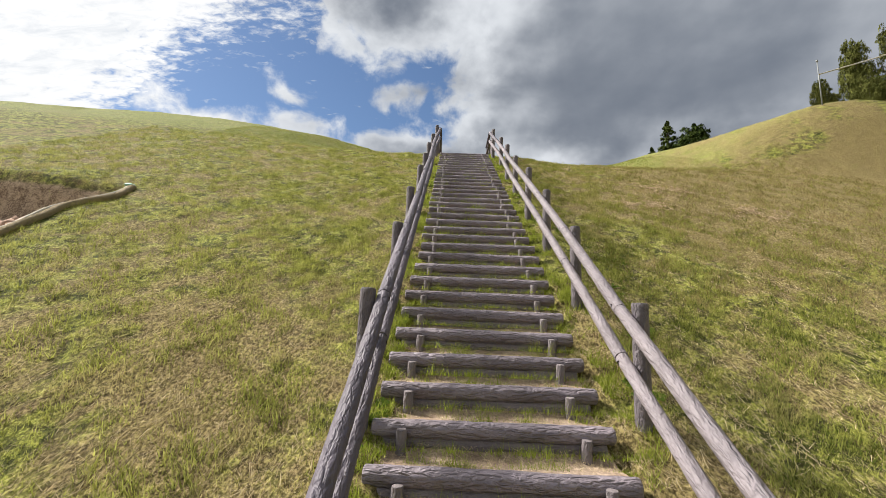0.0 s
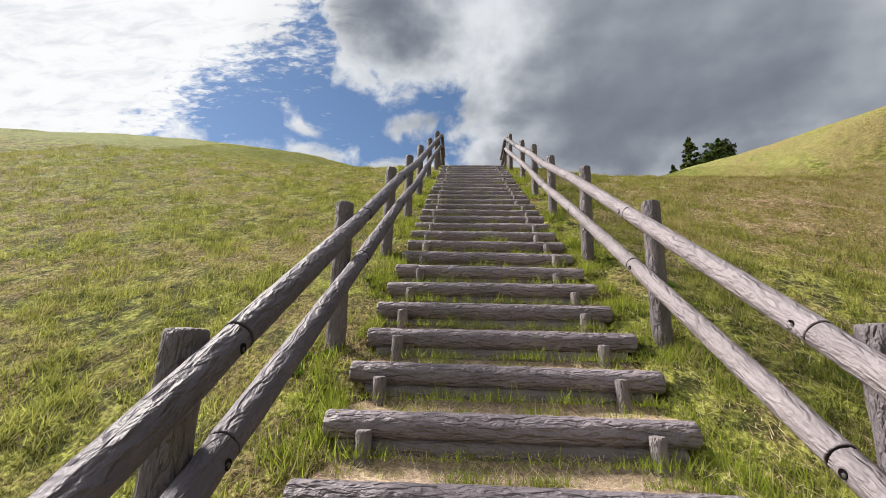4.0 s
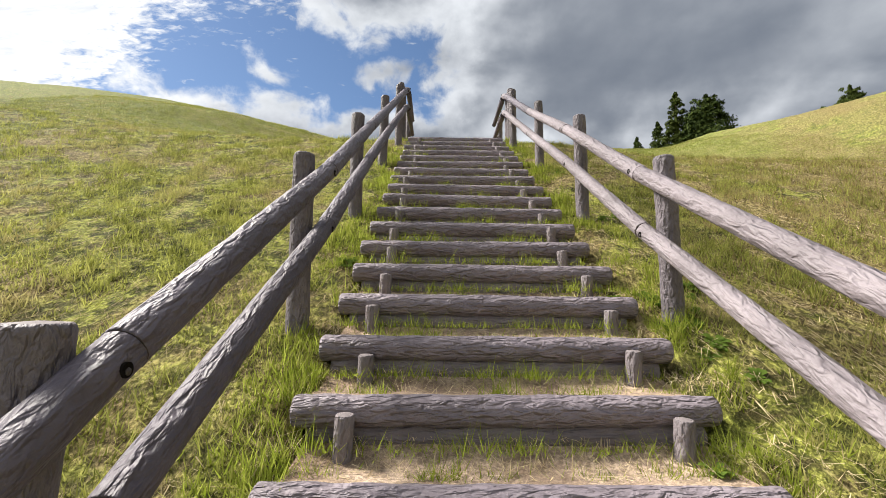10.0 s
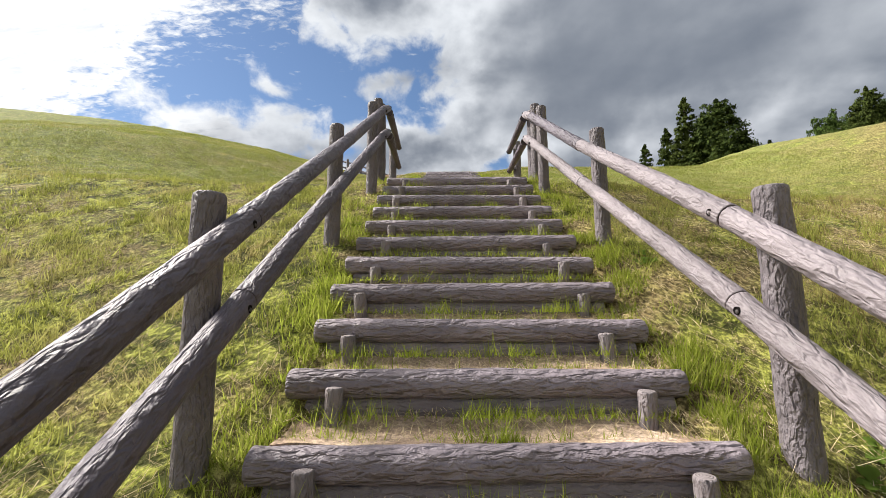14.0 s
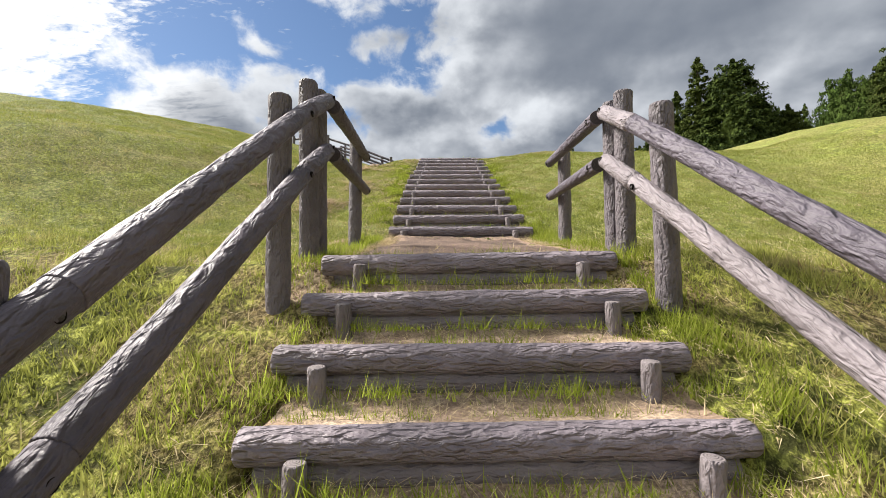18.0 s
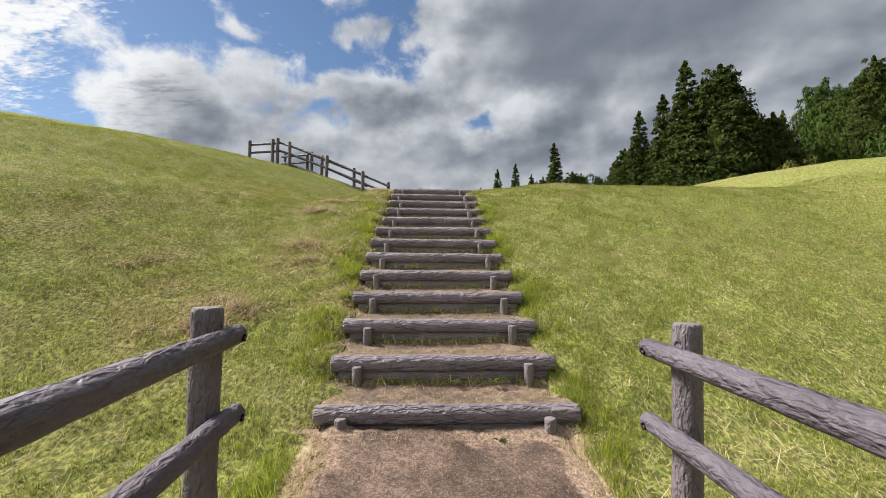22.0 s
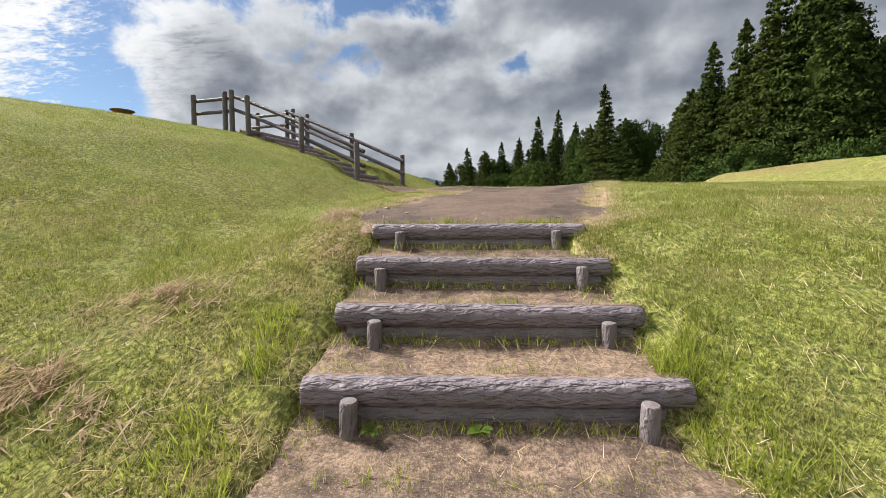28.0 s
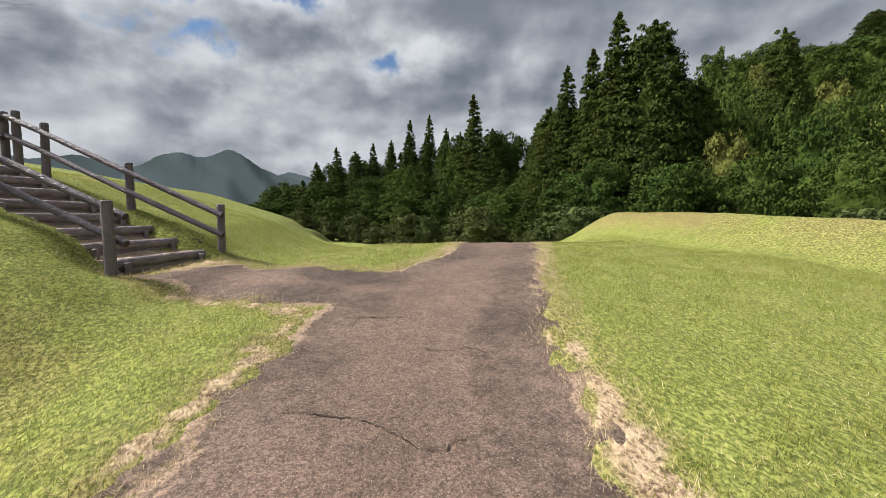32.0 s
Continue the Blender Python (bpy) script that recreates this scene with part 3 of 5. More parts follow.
def log_mesh(name, r0, r1, length, mats, seed=0, segs=20, rough=0.06, step=0.06, bevel=0.012, start=0.0, lip=0.86):
    """A cast bark log along z from start, its skin uneven in long ridges, its ends worn round and ringed."""
    rings = [(start, lip), (start + bevel * 0.4, 0.36 + 0.64 * lip + 0.04), (start + bevel, 1.0)]
    k = max(2, int(length / step))
    rings += [(start + bevel + (length - 2 * bevel) * i / k, 1.0) for i in range(1, k)]
    rings += [(start + length - bevel, 1.0), (start + length - bevel * 0.4, 0.36 + 0.64 * lip + 0.04), (start + length, lip)]
    vs, fs = [], []
    for z, f in rings:
        q = (z - start) / length
        for i in range(segs):
            a = 2 * math.pi * i / segs
            ca, sa = math.cos(a), math.sin(a)
            n1 = noise.noise(Vector((ca * 1.2 + seed * 7.1, sa * 1.2, z * 2.2)))
            n2 = noise.noise(Vector((ca * 3.4, sa * 3.4 + seed * 3.3, z * 11.0)))
            r = (r0 + (r1 - r0) * q) * f * (1 + rough * (0.5 * n1 + 1.0 * n2))
            vs.append((ca * r, sa * r, z))
    nr = len(rings)
    for j in range(nr - 1):
        for i in range(segs):
            i2 = (i + 1) % segs
            fs.append((j * segs + i, j * segs + i2, (j + 1) * segs + i2, (j + 1) * segs + i))
    me = mesh_of(name, vs, fs, mats)
    bm = bmesh.new()
    bm.from_mesh(me)
    bm.verts.ensure_lookup_table()
    loops = [[bm.verts[j * segs + i] for i in range(segs)] for j in (0, nr - 1)]
    for j, flip, loop in ((0, True, loops[0]), (nr - 1, False, loops[1])):
        c = bm.verts.new((0, 0, rings[j][0] + (0.004 if not flip else -0.004)))
        for i in range(segs):
            tri = (loop[i], loop[(i + 1) % segs], c)
            f = bm.faces.new(tri[::-1] if flip else tri)
            f.material_index = 1 if len(me.materials) > 1 else 0
    bm.to_mesh(me)
    bm.free()
    return me


def along(a, b, spin=0.0):
    """The pose that lays a z-axis piece from a towards b."""
    d = Vector(b) - Vector(a)
    return Matrix.Translation(a) @ d.to_track_quat("Z", "Y").to_matrix().to_4x4() @ Matrix.Rotation(spin, 4, "Z")


# ---- ground ----
def axis(lo, fine_lo, fine_hi, hi, step, grow=1.13):
    mid = list(np.arange(fine_lo, fine_hi, step))
    out, s, v = [], step, fine_hi
    while v < hi:
        out.append(v)
        s *= grow
        v += s
    out.append(hi)
    pre, s, v = [], step, fine_lo
    while v > lo:
        s *= grow
        v -= s
        pre.append(max(v, lo))
    return np.array(pre[::-1] + mid + out)


HEAPS = [(4.75, 21.45, 0.60, 0.28), (4.5, 20.95, 0.4, 0.14), (4.35, 19.95, 0.36, 0.24), (4.15, 19.6, 0.35, 0.2), (3.0, 20.5, 0.35, 0.16), (5.02, 17.95, 0.22, 0.16), (4.35, 22.9, 0.5, 0.3), (4.4, 23.6, 0.4, 0.25), (5.0, 25.0, 0.3, 0.3), (10.6, 12.6, 1.1, 0.7), (9.7, 11.4, 0.8, 0.5), (11.7, 11.1, 0.9, 0.6)]


def turf(x, y):
    z = land(x, y)
    z = z + 0.022 * fractal(x * 4.7 + 3, y * 5.3) * (y < 24.0)
    step_z = np.where(y < 17.0, Z0 + 0.02 + RISE * np.floor((y - Y0 - 0.03) / TREAD), Z2 + 0.02 + RISE2 * np.floor((y - Y2 - 0.03) / TREAD2))
    flight = ((y > 5.3) & (y < 16.4)) | ((y > 18.7) & (y < 24.0))
    z = z - flight * (1 - sstep(np.abs(x - 6.09), 0.76, 1.05)) * np.maximum(z - step_z, 0)
    z = z - 0.34 * strip(x, y) - 0.30 * side_strip(x, y)
    for hx, hy, ha, hb in HEAPS[:9]:
        z = z + 0.028 * np.exp(-(((x - hx) / ha) ** 2 + ((y - hy) / hb) ** 2))
    z = z - 0.07 * sstep(path_inside(x, y), 0.03, 0.30) * (y > 24.3) - 0.07 * sstep(landing_inside(x, y), 0.02, 0.2)
    return z


gxs, gys = axis(-2600, -9.6, 18.0, 2600, 0.115), axis(-2600, 3.0, 36.0, 2600, 0.115)
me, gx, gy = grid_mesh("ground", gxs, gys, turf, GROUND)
edge_p = np.where(gy > 24.0, path_inside(gx, gy), -9)
edge_l = landing_inside(gx, gy)
near_edge = np.maximum(np.exp(-((edge_p + 0.13) / np.where(gx > 6.9, 0.17, 0.12)) ** 2), np.exp(-((edge_l + 0.05) / 0.10) ** 2))
cut = sstep(-gx, 0.3, 0.5) * sstep(gy, 8.2, 8.4) * (1 - sstep(gy, 10.74, 10.82)) * sstep(gx, -9.2, -8.8)
side = np.exp(-((np.abs(gx - 6.09) - 0.78) / 0.16) ** 2) * (gy > 5) * (gy < 25) * np.clip(0.5 + 1.4 * fractal(gx * 1.3 + 4, gy * 1.3), 0, 1)
bare = np.clip(0.8 * near_edge * np.clip(0.62 + 0.8 * fractal(gx * 2 + 9, gy * 2) + 0.6 * fractal(gx * 6, gy * 6), 0, 1) + cut + 0.42 * side, 0, 1)
brown = np.exp(-(((gx - 10.6) / 2.4) ** 2 + ((gy - 12.0) / 2.6) ** 2)) * np.clip(0.55 + fractal(gx * 1.7, gy * 1.7 + 2), 0, 1) * 0.9
dry = np.clip(sstep(18.0 - gy, 0.0, 7.0) * (0.45 + 0.5 * sstep(9.0 - gy, 0.0, 3.0)) * np.clip(0.45 + 1.0 * fractal(gx * 0.9 + 3, gy * 1.1), 0, 1) + 0.6 * sstep(gx, 8.0, 11.0) * sstep(gy, 7.0, 10.0) * (1 - sstep(gy, 20.0, 24.0)) * np.clip(0.6 + 0.8 * fractal(gx * 1.1, gy * 0.9 + 7), 0, 1) + 0.7 * near_edge + 0.55 * sstep(gy, 17.5, 20.0) * (1 - sstep(gx, 5.0, 5.6)) * sstep(gx, -1.5, 3.0) * (1 - sstep(gy, 28.0, 30.0)) * np.clip(0.5 + 1.2 * fractal(gx * 1.4, gy * 1.4 + 5), 0, 1) + brown + 0.7 * sstep(gx, 9.3, 11.4) * sstep(gy, 8.0, 11.5) * (1 - sstep(gy, 15.9, 16.5)) + 0.5 * side + 0.3 * sstep(gx, 11.5, 15.0) * sstep(gy, 16.5, 18.5) * (1 - sstep(gy, 50, 60)) * np.clip(0.75 + 0.8 * fractal(gx * 0.7 + 4, gy * 0.7), 0, 1) + 0.6 * sstep(land(gx, gy), 13.0, 13.6) * sstep(gx, 11.0, 13.5) * sstep(gy, 22, 26) * (1 - sstep(gy, 42, 50)) * np.clip(0.75 + 0.5 * fractal(gx * 0.8, gy * 0.8), 0, 1), 0, 1)
lush = 0.32 * sstep(gy, 24.5, 27.0) * (1 - sstep(gx, 5.5, 6.5)) * (1 - sstep(gy, 33.0, 36.0)) * np.clip(0.8 + 0.7 * fractal(gx * 0.7, gy * 0.8), 0, 1) + sstep(gx, 7.0, 8.5) * sstep(gy, 17.5, 21.0) * (1 - sstep(gx, 13.2, 15.5)) * np.clip(0.8 + 0.7 * fractal(gx * 0.8 + 5, gy * 0.9), 0, 1)
even = sstep(gy, 16.6, 18.5) * (1 - 0.9 * np.clip(dry, 0, 1)) * (0.72 + 0.28 * sstep(gy, 23.0, 26.0))
for nm, arr in (("bare", bare), ("dry", dry), ("lush", lush), ("even", even)):
    me.attributes.new(nm, "FLOAT", "POINT").data.foreach_set("value", arr.astype(np.float32))
ground = tagged(link("ground", me), "mown grassy hillside with dry straw patches", "ground", kind="structure")


def sheet(name, x0, x1, y0, y1, inside, lift, mat, label, step=0.045):
    def zf(x, y):
        k = sstep(inside(x, y), -0.14, -0.02)
        return land(x, y) - 0.055 + (0.055 + lift) * k + 0.006 * fractal(x * 6, y * 6) - 0.5 * side_strip(x, y)
    me_, px_, py_ = grid_mesh(name, np.arange(x0, x1, step), np.arange(y0, y1, step), zf, mat)
    rim = np.exp(-(np.maximum(inside(px_, py_) + 0.01, 0) / 0.11) ** 2) * np.clip(0.65 + 1.2 * fractal(px_ * 1.6 + 2, py_ * 1.6), 0, 1)
    me_.attributes.new("rim", "FLOAT", "POINT").data.foreach_set("value", rim.astype(np.float32))
    me_.attributes.new("worn", "FLOAT", "POINT").data.foreach_set("value", sstep(inside(px_, py_), 0.25, 0.75).astype(np.float32))
    return tagged(link(name, me_), label, "path", kind="structure")


sheet("path", 3.4, 14.6, 24.40, 38.0, path_inside, 0.006, PATH_EARTH, "worn brown gravel footpath with ragged straw edges", 0.06)
sheet("landing", 4.9, 7.3, 16.45, 18.75, landing_inside, 0.006, LANDING_EARTH, "level landing of reddish-brown trodden gravel")


def path_z(x, y):
    k = float(sstep(path_inside(np.array([x]), np.array([y])), -0.14, -0.02)[0])
    return land_at(x, y) - 0.055 + 0.061 * k + 0.006 * float(fractal(np.array([x * 6]), np.array([y * 6]))[0])


def crack(pts, width, seed):
    """A ragged dark split in the path's crust."""
    rs = random.Random(seed)
    fine_ = []
    for (xa, ya), (xb, yb) in zip(pts, pts[1:]):
        n_ = max(2, int(math.hypot(xb - xa, yb - ya) / 0.025))
        fine_ += [(xa + (xb - xa) * k / n_ + rs.uniform(-0.012, 0.012), ya + (yb - ya) * k / n_ + rs.uniform(-0.012, 0.012)) for k in range(n_)]
    vs, fs = [], []
    for k, (x, y) in enumerate(fine_):
        (xa, ya), (xb, yb) = fine_[max(0, k - 1)], fine_[min(len(fine_) - 1, k + 1)]
        dx, dy = xb - xa, yb - ya
        ln = math.hypot(dx, dy) + 1e-6
        hw = width * rs.uniform(0.25, 1.0) * min(1, 4 * k / len(fine_) + 0.1, 4 * (1 - k / len(fine_)) + 0.1)
        z = path_z(x, y) + 0.006
        vs += [(x - dy / ln * hw, y + dx / ln * hw, z), (x + dy / ln * hw, y - dx / ln * hw, z)]
    fs = [(2 * k, 2 * k + 1, 2 * k + 3, 2 * k + 2) for k in range(len(fine_) - 1)]
    ob = link("path_crack", mesh_of("path_crack", vs, fs, CRACK))
    return tagged(ob, "ragged dark crack in the path", "crack", kind="structure")


crack([(5.9, 26.95), (6.2, 26.88), (6.38, 26.80), (6.57, 26.64), (6.70, 26.47), (6.80, 26.43), (6.90, 26.50), (7.12, 26.52)], 0.006, 1)
crack([(6.45, 28.35), (6.75, 28.3), (7.05, 28.28)], 0.008, 3)
crack([(7.0, 28.9), (7.35, 28.85), (7.8, 28.75), (8.2, 28.7)], 0.006, 4)
crack([(6.9, 27.6), (7.3, 27.5), (7.5, 27.3)], 0.005, 5)


def stone(x, y, r, seed, z=None):
    bm_ = bmesh.new()
    bmesh.ops.create_icosphere(bm_, subdivisions=2, radius=r)
    for v in bm_.verts:
        v.co *= 1 + 0.4 * noise.noise(v.co * (1.3 / r) + Vector((seed, 0, 0)))
        v.co.z *= 0.5
    me_ = bpy.data.meshes.new("stone")
    bm_.to_mesh(me_)
    bm_.free()
    me_.materials.append(STONE)
    return tagged(link("stone", me_, None, pose(x, y, path_z(x, y) + r * 0.12 if z is None else z, 0, 0, seed * 40)), "small pale stone bedded in the path", "stone", "stones in the path")


for k, (x, y, r) in enumerate(((6.88, 24.86, 0.03), (6.27, 25.17, 0.022), (5.29, 25.84, 0.05), (5.56, 25.35, 0.03), (5.24, 25.5, 0.03), (5.93, 24.87, 0.018), (5.62, 25.5, 0.02), (5.42, 25.05, 0.025))):
    stone(x, y, r * 0.72, k)


# ---- log steps ----
LOGS = [log_mesh("log", 0.059, 0.057, 1.6, [BARK, ENDS], s, 26, 0.10, 0.028) for s in range(6)]
RISERS = [log_mesh("riser", 0.055, 0.055, 1.5, [RISER, ENDS], 20 + s, 14, 0.06, 0.1) for s in range(3)]
STAKES = [log_mesh("stake", 0.037, 0.035, 0.42, [BARK_OLD, ENDS], 40 + s, 14, 0.05, 0.05, 0.008) for s in range(4)]
random.seed(5)


def log_step(cx, y, z, depth, rise, width=1.6, name="log_step", side=Matrix(), group="log steps of the stair"):
    """Two stacked logs held by two stakes; y, z: the upper log's top front edge."""
    base = new(name)
    base.matrix_basis = side @ pose(cx, y, z - rise)
    tagged(base, "bark-textured grey-brown log step pegged into the slope", "step", group)
    sag, turn = random.uniform(-0.006, 0.006), random.uniform(-0.012, 0.012)
    h = width / 2
    up_ = link("log", random.choice(LOGS), base, along((-h, 0.034 - turn, rise - 0.058 + sag), (h, 0.034 + turn, rise - 0.058 - sag), random.uniform(0, 6)))
    up_.matrix_basis = up_.matrix_basis @ Matrix.Diagonal((1, 1, width / 1.6, 1))
    low_ = link("riser_log", random.choice(RISERS), base, along((-h + 0.05, 0.056, rise - 0.150), (h - 0.05, 0.056, rise - 0.150), random.uniform(0, 6)), "dark half-buried lower log")
    low_.matrix_basis = low_.matrix_basis @ Matrix.Diagonal((1, 1, width / 1.6, 1))
    for s in (-1, 1):
        xx = s * (h - 0.20 * width / 1.6 + random.uniform(-0.02, 0.02))
        st = link("stake", random.choice(STAKES), base, pose(xx, -0.058, rise - 0.42 - random.uniform(0.045, 0.075), random.uniform(-3, 3), random.uniform(-3, 3), random.uniform(0, 360)))
    return base


def tread_block(cx, y0, y1, z, width, name="stair_tread", m=None, mat=None, sandy=1.0):
    """The earth behind one log: a slab whose top is trodden uneven."""
    nx, ny = 25, max(6, int((y1 - y0) / 0.05))
    vs, fs = [], []
    for j in range(ny + 1):
        for i in range(nx + 1):
            u, v = i / nx, j / ny
            x, y = cx + (u - 0.5) * width, y0 + (y1 - y0) * v
            dip = -0.008 - 0.010 * math.sin(math.pi * v) + 0.014 * noise.noise(Vector((x * 3, y * 3, z))) + 0.006 * noise.noise(Vector((x * 13, y * 13, z)))
            dip += 0.060 * v ** 3
            worn = -0.010 * math.exp(-((u - 0.5) / 0.22) ** 2)
            vs.append((x, y, z + dip + worn))
    for j in range(ny):
        for i in range(nx):
            a = j * (nx + 1) + i
            fs.append((a, a + 1, a + nx + 2, a + nx + 1))
    n = len(vs)
    vs += [(cx + sx * width / 2, yy, z - 0.4) for yy in (y0, y1) for sx in (-1, 1)]
    last = ny * (nx + 1)
    fs += [tuple([*range(0, nx + 1)][::-1] + [n, n + 1]), tuple([*range(last, last + nx + 1)] + [n + 3, n + 2])]
    fs += [tuple([j * (nx + 1) for j in range(ny + 1)] + [n + 2, n]), tuple([j * (nx + 1) + nx for j in range(ny, -1, -1)] + [n + 1, n + 3])]
    me_ = mesh_of(name, vs, fs, mat or TREAD_EARTH, False)
    rim = np.zeros(len(vs), np.float32)
    for j in range(ny + 1):
        for i in range(nx + 1):
            u, v = i / nx, j / ny
            k = max(0.85 * math.exp(-(min(u, 1 - u) / 0.11) ** 2), 0.6 * math.exp(-((1 - v) / 0.25) ** 2), 0.3 * math.exp(-(v / 0.12) ** 2))
            rim[j * (nx + 1) + i] = sandy * k * min(1, max(0, 0.8 + 1.2 * noise.noise(Vector((u * 5 + y0, v * 3 + z, y0 * 3)))))
    me_.attributes.new("rim", "FLOAT", "POINT").data.foreach_set("value", rim)
    return tagged(link(name, me_, None, m), "bare trodden earth tread with dry grass", "tread", kind="structure")


def lower_x(i):
    return 6.04 - 0.06 * (1 - sstep(float(i), 3.0, 9.0)) + 0.004 * (i % 5 - 2)


for i in range(-3, 33):
    y, z = Y0 + TREAD * i, Z0 + RISE * i
    log_step(lower_x(i), y, z, TREAD, RISE)
    if i < 32:
        tread_block(lower_x(i), y + 0.05, y + TREAD + 0.06, z, 1.5)
def upper_x(k):
    return 6.12 + 0.065 * sstep(float(k), 6.0, 10.0)


for k in range(13):
    y, z = Y2 + TREAD2 * k, Z2 + RISE2 * k
    log_step(upper_x(k), y if k < 12 else y + 0.045, z, TREAD2, RISE2, 1.6 if k < 8 else 1.55)
    if k < 12:
        tread_block(upper_x(k), y + 0.05, y + TREAD2 + 0.06, z, 1.56, mat=UPPER_EARTH, sandy=0.62)


# ---- post-and-rail handrails ----
POSTS = [log_mesh("post", 0.058, 0.055, 1.35, [POST_BARK, ENDS], 60 + s, 22, 0.09, 0.03, 0.014) for s in range(5)]
RAIL_CACHE = {}


def rail_piece(fence, a, b, r, spin=0.0, cast=None, thin=0.95, lip=0.955):
    # landing and side rails default to the copy darkened for shade
    cast = cast or RAIL_DARK_SHADED
    key = (round((Vector(b) - Vector(a)).length, 2), r, int(spin * 10) % 3, cast.name, thin, lip)
    if key not in RAIL_CACHE:
        RAIL_CACHE[key] = log_mesh("rail", r * 1.02, r * 1.02 * thin, key[0], [cast, RAIL_ENDS if lip > 0.9 else cast], 80 + len(RAIL_CACHE), 22, 0.07, 0.03, 0.006 if lip > 0.9 else 0.03, 0.0, lip)
    return link("rail", RAIL_CACHE[key], fence, along(a, b, spin))


def bolt_hole(rail, p, toward, r=0.0145):
    """A shallow rail socket painted near-black as hole shade, its grey head off-centre."""
    seat = Matrix.Translation(p) @ Vector(toward).to_track_quat("Z", "Y").to_matrix().to_4x4()
    bm = bmesh.new()
    for r_, z_ in ((r * 1.04, -0.004), (r, 0.0045), (r * 0.92, 0.0045), (r * 0.88, 0.003)):
        bmesh.ops.create_circle(bm, cap_ends=False, segments=16, radius=r_, matrix=Matrix.Translation((0, 0, z_)))
    bm.verts.ensure_lookup_table()
    for k in range(3):
        for i in range(16):
            a, b = k * 16 + i, k * 16 + (i + 1) % 16
            bm.faces.new([bm.verts[v] for v in (a, b, b + 16, a + 16)])
    bm.faces.new([bm.verts[48 + i] for i in range(16)])
    socket = part("bolt", bm, SOCKET, rail, "dark bolt socket", rail.matrix_basis.inverted() @ seat)
    bm = bmesh.new()
    # the offset head leaves a dark crescent in place of the hole's shadow
    bmesh.ops.create_cone(bm, cap_ends=True, segments=6, radius1=r * 0.56, radius2=r * 0.50, depth=0.0016, matrix=Matrix.Translation((r * 0.2, -r * 0.2, 0.0038)))
    part("bolt_head", bm, BOLT, socket, "grey bolt head")
    return socket


def post_at(fence, x, y, top, spin):
    return link("post", POSTS[int(spin * 7) % 5], fence, pose(x, y, top - 1.35, random.uniform(-0.8, 0.8), random.uniform(-0.8, 0.8), spin * 57))


def fence_of(name, label):
    f = new(name)
    return tagged(f, label, "handrail", "post-and-rail handrails")


DROPS = {1: (([4.5, 6.0, 7.8, 9.0, 11.7, 14.5, 16.3], [0.13, 0.10, 0.07, 0.10, 0.115, 0.14, 0.10]), ([4.5, 6.0, 7.8, 9.0, 11.7, 14.5, 16.3], [0.43, 0.40, 0.36, 0.39, 0.42, 0.44, 0.405])),
         -1: (([4.5, 6.0, 8.3, 9.2, 11.9, 14.9, 16.3], [0.13, 0.11, 0.08, 0.105, 0.13, 0.155, 0.11]), ([4.5, 8.5, 9.4, 14.9, 16.3], [0.46, 0.435, 0.46, 0.46, 0.415]))}


def stair_rail(xp, inward, xs, posts, label, first_y):
    """posts: (y, top). Rails run on the stair side of the posts, jointed a little below each."""
    f = fence_of("handrail", label)
    f.matrix_basis = pose(xp, posts[0][0], posts[0][1] - 1.0)
    inv = f.matrix_basis.inverted()
    for n_, (y, top) in enumerate(posts):
        p = inv @ Vector((xs[n_], y, top))
        post_at(f, p.x, p.y, p.z, 0.37 * n_ + inward)
    sl = SLOPE
    cuts = [first_y] + [y + 0.09 for y, _ in posts[1:-1]] + [posts[-1][0] + 0.035]
    y_a, top_a = posts[-1]
    for n_, (ya, yb) in enumerate(zip(cuts, cuts[1:])):
        for row, drop in ((0, 0.165), (1, 0.47)):
            def pt(y):
                drop = float(np.interp(y, *DROPS[inward][row]))
                return inv @ Vector((np.interp(y, [q[0] for q in posts], xs) + inward * 0.098, y, np.interp(y, [q[0] for q in posts], [q[1] for q in posts]) - drop if y > posts[0][0] else posts[0][1] - drop - sl * (posts[0][0] - y)))
            rail = rail_piece(f, pt(ya + 0.0015), pt(yb - 0.0015), 0.047, 0.3 * n_ + drop, RAIL_BARK if inward < 0 and not (n_ == 7 and drop < 0.3) else RAIL_DARK_SHADED, 0.95, 0.955 if n_ < len(cuts) - 2 else 0.55)
            spots = [yb - 0.05] if n_ == len(cuts) - 2 or row == 1 or inward > 0 else []
            if row == 0 and inward < 0 and n_ > 0:
                spots.append(ya + 0.05)
            for y_ in spots:
                b = pt(y_)
                bolt_hole(rail, (b.x + inward * 0.0440, b.y, b.z), (inward, 0, 0))
    return f


LEFT_POSTS = [(4.74, 3.27), (6.157, 4.145), (7.58, 4.95), (8.985, 5.797), (10.41, 6.68), (11.80, 7.485), (13.235, 8.37), (14.88, 9.375), (16.13, 10.215), (16.62, 10.51)]
LEFT_X = [5.09, 5.09, 5.08, 5.075, 5.066, 5.07, 5.045, 5.03, 5.11, 5.107]
RIGHT_POSTS = [(4.83, 3.27), (6.29, 4.115), (7.76, 5.012), (9.10, 5.86), (10.425, 6.70), (11.89, 7.53), (13.234, 8.385), (14.87, 9.335), (16.136, 10.155), (16.66, 10.45)]
RIGHT_X = [7.02, 7.02, 7.035, 7.03, 7.005, 7.03, 7.038, 7.08, 6.97, 7.01]
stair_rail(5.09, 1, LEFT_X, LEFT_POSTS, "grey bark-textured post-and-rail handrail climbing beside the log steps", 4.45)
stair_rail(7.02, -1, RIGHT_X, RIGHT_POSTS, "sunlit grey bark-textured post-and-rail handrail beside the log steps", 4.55)


